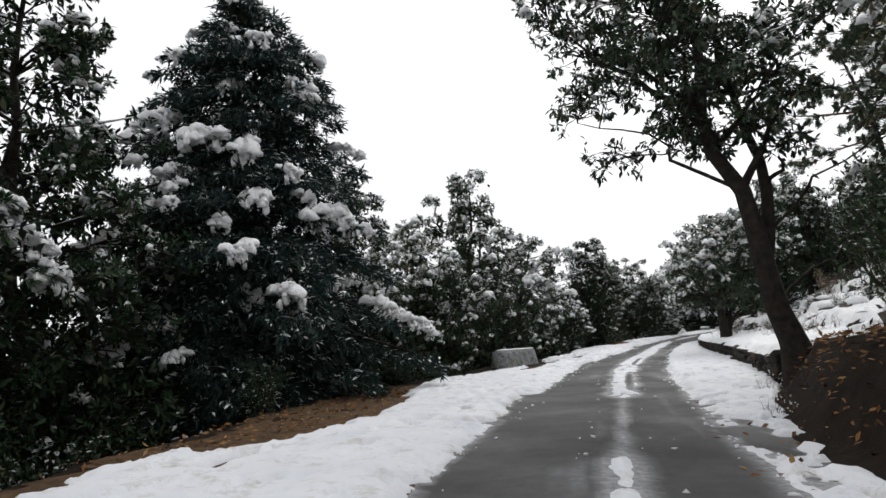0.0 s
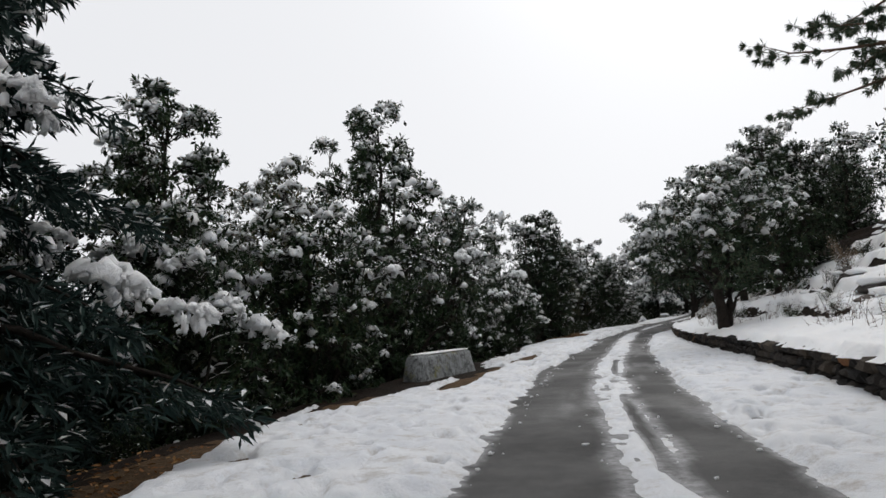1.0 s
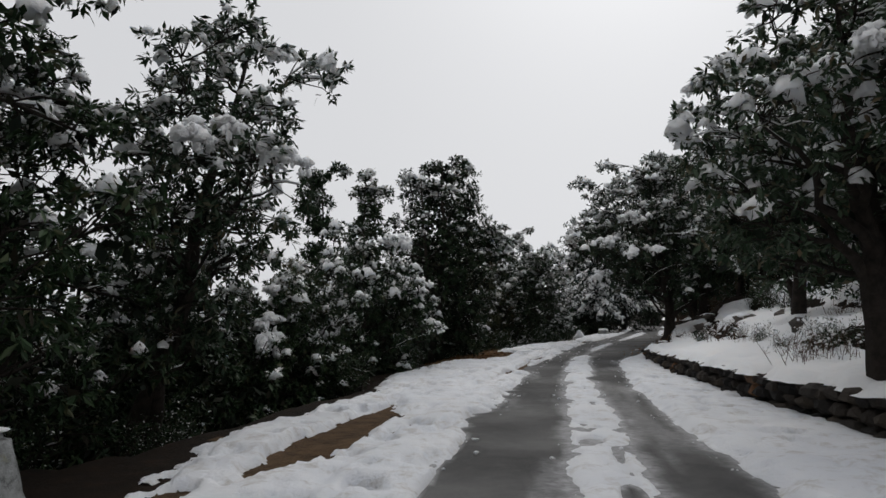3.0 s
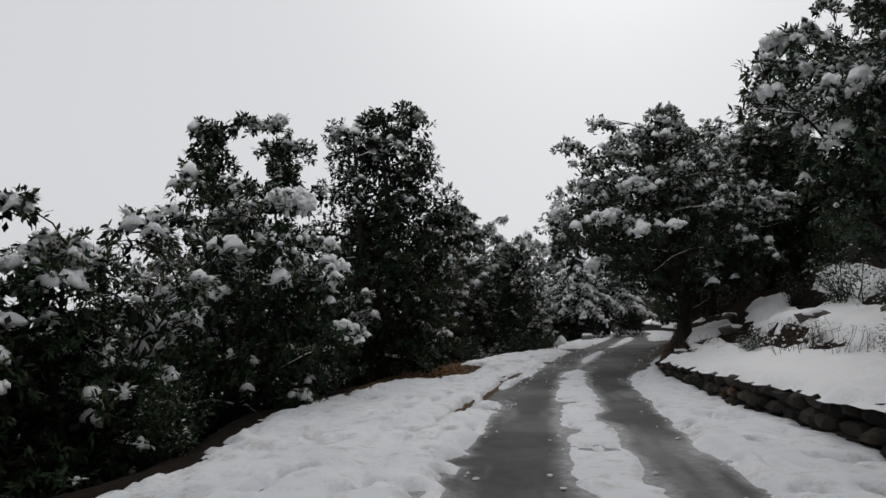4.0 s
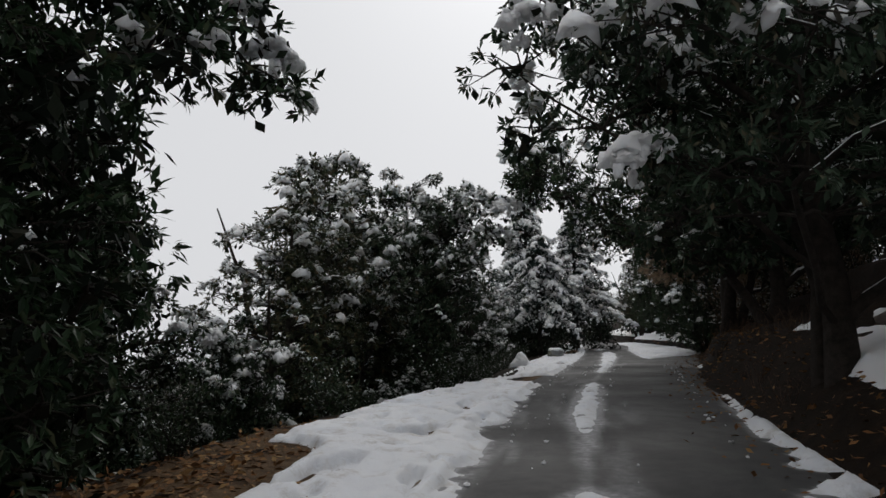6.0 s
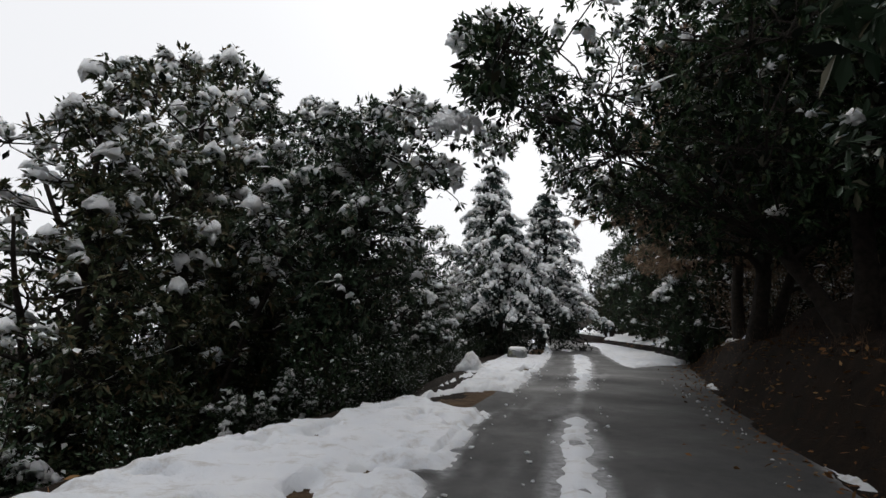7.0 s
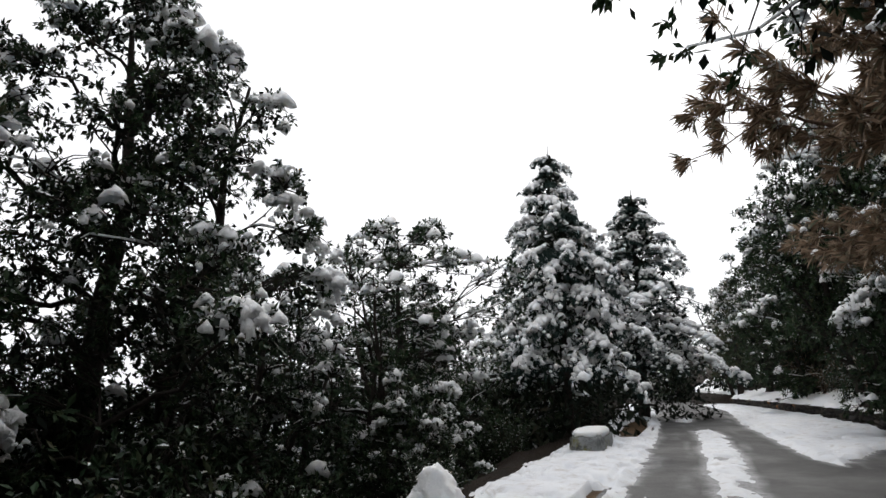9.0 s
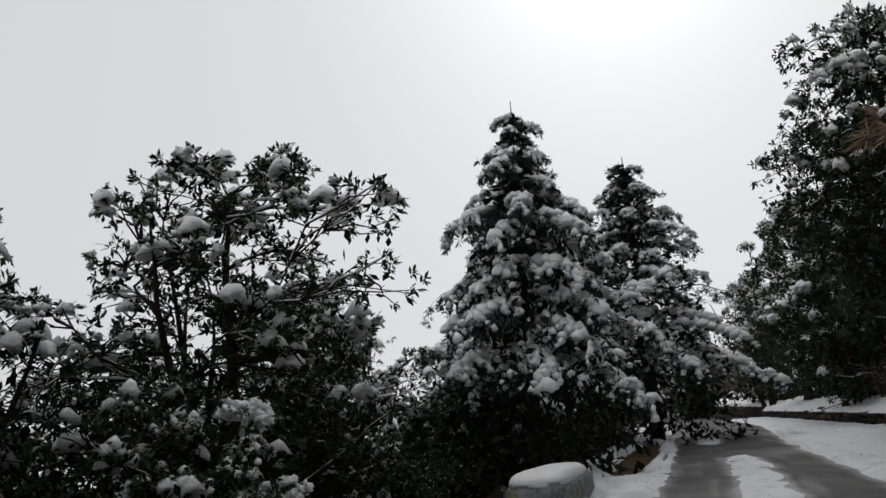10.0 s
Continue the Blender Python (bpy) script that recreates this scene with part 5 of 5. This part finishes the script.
for k in range(64):
    s = 2.5 + 1.62 * k + rng.uniform(-0.6, 0.6)
    if 56 < s < 80 and k % 2 == 0:
        continue
    set_tree(thicket, s, float(brink(s)) - rng.uniform(2.0, 3.4) - 2.2 * (k % 2), rng.uniform(0, 360), rng.uniform(0.8, 1.15) * (0.6 if 47 < s < 66 and k % 2 == 0 else 0.8 if 47 < s < 66 else 1))

# undergrowth along the brink and on the bank
bushes = [bush_a, bush_b, bush_c]
set_tree(bush_a, 12.2, 5.0, 0, 1.0, 0.05, True)
set_tree(bush_b, 36.0, 4.4, 0, 0.5, 0.05, True)
set_tree(bush_c, 79.0, 7.0, 0, 1.0, 0.05, True)
for k in range(72):
    s = 2 + 1.3 * k + rng.uniform(-0.5, 0.5)
    d = float(brink(s)) - rng.uniform(-0.1, 2.6)
    if 54 < s < 62 and k % 3:
        continue
    set_tree(bushes[0 if rng.random() < 0.8 else 1], s, d, rng.uniform(0, 360), rng.uniform(0.35, 0.6) if d > float(brink(s)) - 0.9 else rng.uniform(0.6, 1.15), 0.05)
for k in range(90):
    s = 0 + 1.1 * k + rng.uniform(-0.6, 0.6)
    set_tree(bush_a, s, float(brink(s)) - rng.uniform(2.6, 6.5), rng.uniform(0, 360), rng.uniform(1.1, 1.6), 0.05)
for k in range(40):
    s = 8 + 2.4 * k + rng.uniform(-0.8, 0.8)
    d = float(wall_d(s)) + rng.uniform(3.5, 7.5)
    set_tree(bushes[2 if rng.random() < (0.2 if s < 55 else 0.6) else int(rng.integers(0, 2))], s, d, rng.uniform(0, 360), rng.uniform(0.4, 0.8), 0.05)
for k in range(44):
    s = 70 + 0.8 * k + rng.uniform(-0.4, 0.4)
    set_tree(bushes[1 if rng.random() < 0.55 else 2], s, float(wall_d(s)) + rng.uniform(0.9, 4.2), rng.uniform(0, 360), rng.uniform(0.7, 1.3), 0.05)
set_tree(weed, 35.6, 4.0, 0, 1.0, 0.0, True)
set_tree(dry_weed, 52.6, 2.6, 0, 0.6, 0.0, True)
for s, d, k in ((8.6, 3.7, 1.1), (9.6, 4.4, 1.2), (7.4, 4.0, 1.0), (10.6, 4.6, 1.0), (6.2, 4.4, 1.0)):
    set_tree(bush_a, s, d, 77 * s, k, 0.05)
for s, d, k in ((34.9, 4.2, 0.9), (36.6, 4.4, 1.0), (24.0, 5.2, 0.9), (26.2, 6.0, 1.0), (30.5, 5.0, 0.7), (44.5, 3.7, 0.7), (41.0, 4.2, 0.8), (48.8, 3.4, 0.6), (13.0, 3.0, 0.6), (9.5, 2.35, 0.5), (20.0, 5.6, 0.9)):
    set_tree(weed, s, d, 90 * k, k, 0.0)

for k in range(30):
    s = 18 + 1.0 * k + rng.uniform(-0.4, 0.4)
    set_tree(weed, s, float(wall_d(s)) + rng.uniform(0.5, 4.5), rng.uniform(0, 360), rng.uniform(0.5, 1.1), 0.0)
for k in range(18):
    s = 20 + 1.6 * k + rng.uniform(-0.6, 0.6)
    set_tree(bush_b, s, float(wall_d(s)) + rng.uniform(1.2, 5.0), rng.uniform(0, 360), rng.uniform(0.25, 0.45), 0.03)
for k in range(18):
    s = 53 + 1.15 * k + rng.uniform(-0.3, 0.3)
    set_tree(dry_weed, s, float(wall_d(s)) + rng.uniform(0.15, 1.5), rng.uniform(0, 360), rng.uniform(0.35, 0.8), 0.0)


# ---- concrete parapet blocks on the valley side ----
def parapet(s0, d0, s1, d1, high, thick, label, capped=False, seed=1):
    (xa, ya), (xb, yb) = along(s0, d0), along(s1, d1)
    ln = math.hypot(xb - xa, yb - ya)
    root = thing("parapet_block", pose(float(xa), float(ya), float(road_z(s0)) - 0.04, 0, 0, math.degrees(math.atan2(yb - ya, xb - xa))), label, "barrier block", "roadside parapet blocks")
    bm = bmesh.new()
    bmesh.ops.create_cube(bm, size=1.0)
    for v in bm.verts:
        top = v.co.z > 0
        v.co = Vector((ln * 0.5 + v.co.x * (ln - ((0.08 if capped else 0.30) if top else 0.0)), thick * 0.5 + v.co.y * (thick * ((0.92 if capped else 0.62) if top else 1.0)), (high if top else -0.1)))
    bmesh.ops.bevel(bm, geom=[e for e in bm.edges if min(v.co.z for v in e.verts) > 0.1 or abs(e.verts[0].co.z - e.verts[1].co.z) > 0.1], offset=0.05, segments=3, affect="EDGES")
    bmesh.ops.subdivide_edges(bm, edges=[e for e in bm.edges if e.calc_length() > 0.3], cuts=12, use_grid_fill=True)
    for v in bm.verts:
        n = noise.noise(v.co * 2.6 + Vector((seed, 0, 0))) * 0.022 + noise.noise(v.co * 9) * 0.008
        v.co += v.normal * n
    me = bpy.data.meshes.new("body")
    bm.to_mesh(me)
    bm.free()
    me.materials.append(CONCRETE)
    for p in me.polygons:
        p.use_smooth = True
    part("body", me, root)
    cv = ICO3[0]
    cv = np.sign(cv) * np.abs(cv) ** np.array([0.35, 0.45, 0.9]) * np.array([ln * 0.5 - (0.05 if capped else 0.16), thick * (0.45 if capped else 0.30), 0.11 if capped else 0.025])
    cv = cv * (1 + 0.10 * fbm(cv[:, 0] * 3 + 9 * seed, cv[:, 1] * 6, seed, 3))[:, None] + np.array([ln * 0.5, thick * 0.5, high])
    part("snow_cap", mesh_from("snow_cap", cv, ICO3[1], SNOW), root, "cap of snow along its top")
    return root


parapet(24.35, -3.8, 27.4, -3.12, 0.66, 0.62, "weathered whitewashed concrete parapet block with lichen", False, 3)
parapet(74.7, -1.85, 77.4, -1.95, 0.44, 0.66, "whitewashed concrete parapet block under a cap of snow", True, 5)

# a snow-covered stump on the brink
rr = np.random.default_rng(77)
stump = thing("snowy_stump", pose(*(float(v) for v in along(68.2, -2.75)), float(road_z(68.2)), 0, 0, 20), "low stump and brush buried in a cone of snow", "stump")
part("stump", mesh_from("stump", *tube([(0, 0, -0.2), (0.02, 0, 0.15), (0, 0.02, 0.42)], [0.2, 0.15, 0.1], 8), BARK), stump)
part("snow_cone", mesh_from("snow_cone", *heap(rr, (0.03, 0, 0.12), ((0, 0, 0.08, 0.30), (0.04, 0.02, 0.27, 0.19), (-0.03, 0.0, 0.36, 0.15), (0.06, 0.05, 0.38, 0.12), (0.30, 0.08, 0.02, 0.17), (-0.26, 0.10, 0.02, 0.16),
                                                                   (0.12, -0.28, 0.02, 0.15), (0.14, 0.10, 0.22, 0.13), (-0.13, -0.08, 0.24, 0.11), (0.34, -0.14, 0.0, 0.12))), SNOW), stump)


# ---- dry stone walls at the foot of the bank ----
def stone_mesh(seed):
    rs = np.random.default_rng(seed)
    bm = bmesh.new()
    bmesh.ops.create_cube(bm, size=1.0)
    bmesh.ops.bevel(bm, geom=list(bm.edges), offset=0.27, segments=1, affect="EDGES")
    for v in bm.verts:
        v.co += Vector(rs.normal(0, 0.075, 3))
    me = bpy.data.meshes.new("stone")
    bm.to_mesh(me)
    bm.free()
    me.materials.append(STONE)
    return me


STONES = [stone_mesh(k) for k in range(8)]


def stone_wall(name, s0, s1, length, label, seed):
    root = thing(name, Matrix(), label, "stone wall", kind="structure")
    ss = np.arange(s0, s1 + 0.01, 0.5)
    v, f = [], []
    for s in ss:
        for inner, z in ((0.10, -0.2), (0.10, float(wall_top(s)) - 0.03), (0.40, float(wall_top(s)) - 0.03), (0.40, -0.2)):
            x, y = along(s, float(wall_d(s)) + inner)
            v.append((float(x), float(y), float(road_z(s)) + z))
    for k in range(len(ss) - 1):
        for q in range(3):
            f.append((4 * k + q, 4 * k + q + 1, 4 * k + q + 5, 4 * k + q + 4))
    part("core", mesh_from("core", v, f, EARTH, False), root, "earth and rubble behind the face stones")
    rs = np.random.default_rng(seed)
    courses = 3
    for c in range(courses):
        s = s0 + rs.uniform(0, 0.2)
        while s < s1:
            ln = length * rs.choice([0.5, 0.7, 0.9, 1.2, 1.7])
            h = float(wall_top(s)) / courses
            x, y = along(s + ln / 2, float(wall_d(s + ln / 2)) + 0.10 + rs.normal(0, 0.015))
            m = pose(float(x), float(y), float(road_z(s)) + h * (c + 0.5) + rs.normal(0, 0.008), rs.normal(0, 3), rs.normal(0, 3), 90 - heading_deg(s) + rs.normal(0, 4)) @ Matrix.Diagonal((ln * 1.02, rs.uniform(0.2, 0.34), h * rs.uniform(0.8, 1.3), 1))
            part("stone", STONES[int(rs.integers(0, 8))], root, "", m)
            s += ln
    return root


stone_wall("retaining_wall", 14.0, 47.8, 0.30, "low dry stone retaining wall capped with snow", 5)
stone_wall("retaining_wall_further_on", 81.0, 111.0, 0.5, "low brown stone wall beyond the bend", 6)


# ---- rocks, litter and crumbs of snow ----
def rock(s, d, size, seed, snow=True):
    rs = np.random.default_rng(seed)
    x, y = along(s, d)
    root = thing("rock", pose(float(x), float(y), float(ground_z(s, d)) + size * 0.1, 0, 0, rs.uniform(0, 360)), "dark rock on the bank with snow on top", "rock", "rocks on the bank")
    v, f = lump(rs, (0, 0, 0), (size, size * 0.7, size * 0.5), ICO2, 0.2)
    part("stone", mesh_from("stone", v, f, ROCK, False), root)
    if snow:
        part("snow_cap", mesh_from("snow_cap", *lump(rs, (0, 0, size * 0.34), (size * 0.8, size * 0.6, size * 0.3), ICO2, 0.12), SNOW), root, "rounded cap of snow")


for k, (s, d, size) in enumerate(((27.5, 7.0, 0.5), (30.0, 7.6, 0.6), (32.5, 7.6, 0.55), (34.0, 6.8, 0.4), (25.0, 7.2, 0.4), (22.0, 6.8, 0.5), (39.0, 5.0, 0.35), (42.0, 5.4, 0.4), (45.0, 4.8, 0.35), (46.6, 3.4, 0.25),
                                  (48.6, 2.5, 0.26), (49.4, 2.7, 0.2), (51.0, 4.2, 0.35), (54.5, 4.6, 0.3), (8.5, 3.5, 0.35), (6.8, 3.9, 0.4))):
    rock(s, d, size, 200 + k)


def litter(name, n, label, place_s, place_d, size, mat, seed, lift=0.012):
    """Loose leaves lying on the ground."""
    rs = np.random.default_rng(seed)
    s, d = place_s(rs, n), place_d(rs, n)
    d = d(s) if callable(d) else d
    x, y = along(s, d)
    z = ground_z(s, d) + lift
    base = np.stack([x, y, z], 1)
    flat = rs.normal(0, 1, (n, 3)) * [1, 1, 0.12]
    v, f = leaves(rs, base, flat, size, 0.0, 0.3, 0.45)
    tagged(new(name, mesh_from(name, v, f, mat, False)), label, "leaf litter", kind="stuff")


litter("fallen_leaves_on_verge", 2600, "rusty fallen leaves on the bare verge", lambda r, n: r.normal(48.0, 2.0, n), lambda r, n: r.normal(-3.5, 0.6, n), 0.09, DRY, 91)
litter("fallen_leaves_by_track", 1400, "brown fallen leaves on the bare earth", lambda r, n: r.uniform(6, 16, n), lambda r, n: r.normal(-4.3, 0.6, n), 0.08, DRY, 92)
litter("fallen_leaves_on_bank", 2200, "brown fallen leaves along the foot of the earth bank", lambda r, n: r.uniform(48, 80, n), lambda r, n: (lambda s: wall_d(s) + r.normal(0.3, 0.55, n)), 0.09, DRY, 93, 0.03)
litter("fallen_leaves_under_oak", 1500, "brown fallen leaves under the leaning oak", lambda r, n: r.uniform(4, 15, n), lambda r, n: (lambda s: wall_d(s) + r.normal(0.7, 0.6, n)), 0.09, DRY, 94, 0.03)


def crumbs(name, n, place_d, label, seed, s0=0.0, s1=70.0, big=0.028):
    """Broken bits of snow by the wheel tracks."""
    rs = np.random.default_rng(seed)
    got = []
    for k in range(n):
        s = rs.uniform(s0, s1)
        d = place_d(s) + rs.normal(0, 0.10)
        r = big * rs.uniform(0.2, 1.0) ** 1.5
        x, y = along(s, d)
        got.append(lump(rs, (float(x), float(y), float(road_z(s)) + 0.03 + r * 0.3), (r * rs.uniform(0.8, 1.8), r, r * 0.7), ICO1, 0.22))
    tagged(new(name, mesh_from(name, *joined(got), SNOW_ROAD, False)), label, "snow", kind="stuff")


crumbs("snow_crumbs_by_left_track", 170, lambda s: float(np.interp(s, [0, 8, 14, 30, 44, 60, 80], [-1.15, -1.15, -0.9, -0.8, -0.85, -0.85, -1.0])), "crumbs of dirty snow beside the left wheel track", 301)
crumbs("snow_crumbs_by_middle_strip", 170, lambda s: float(np.interp(s, [5, 13, 28, 40, 47, 64], [0.3, 0.5, 0.45, 0.3, 0.0, 0.2])) + random.choice((-0.36, 0.36)), "crumbs of snow beside the middle strip", 302, 3)
crumbs("snow_crumbs_by_right_track", 170, lambda s: float(np.interp(s, [4, 12, 28, 40, 46, 52, 60], [1.4, 1.5, 1.6, 1.3, 1.2, 1.7, 2.3])), "crumbs of dirty snow beside the right wheel track", 303)
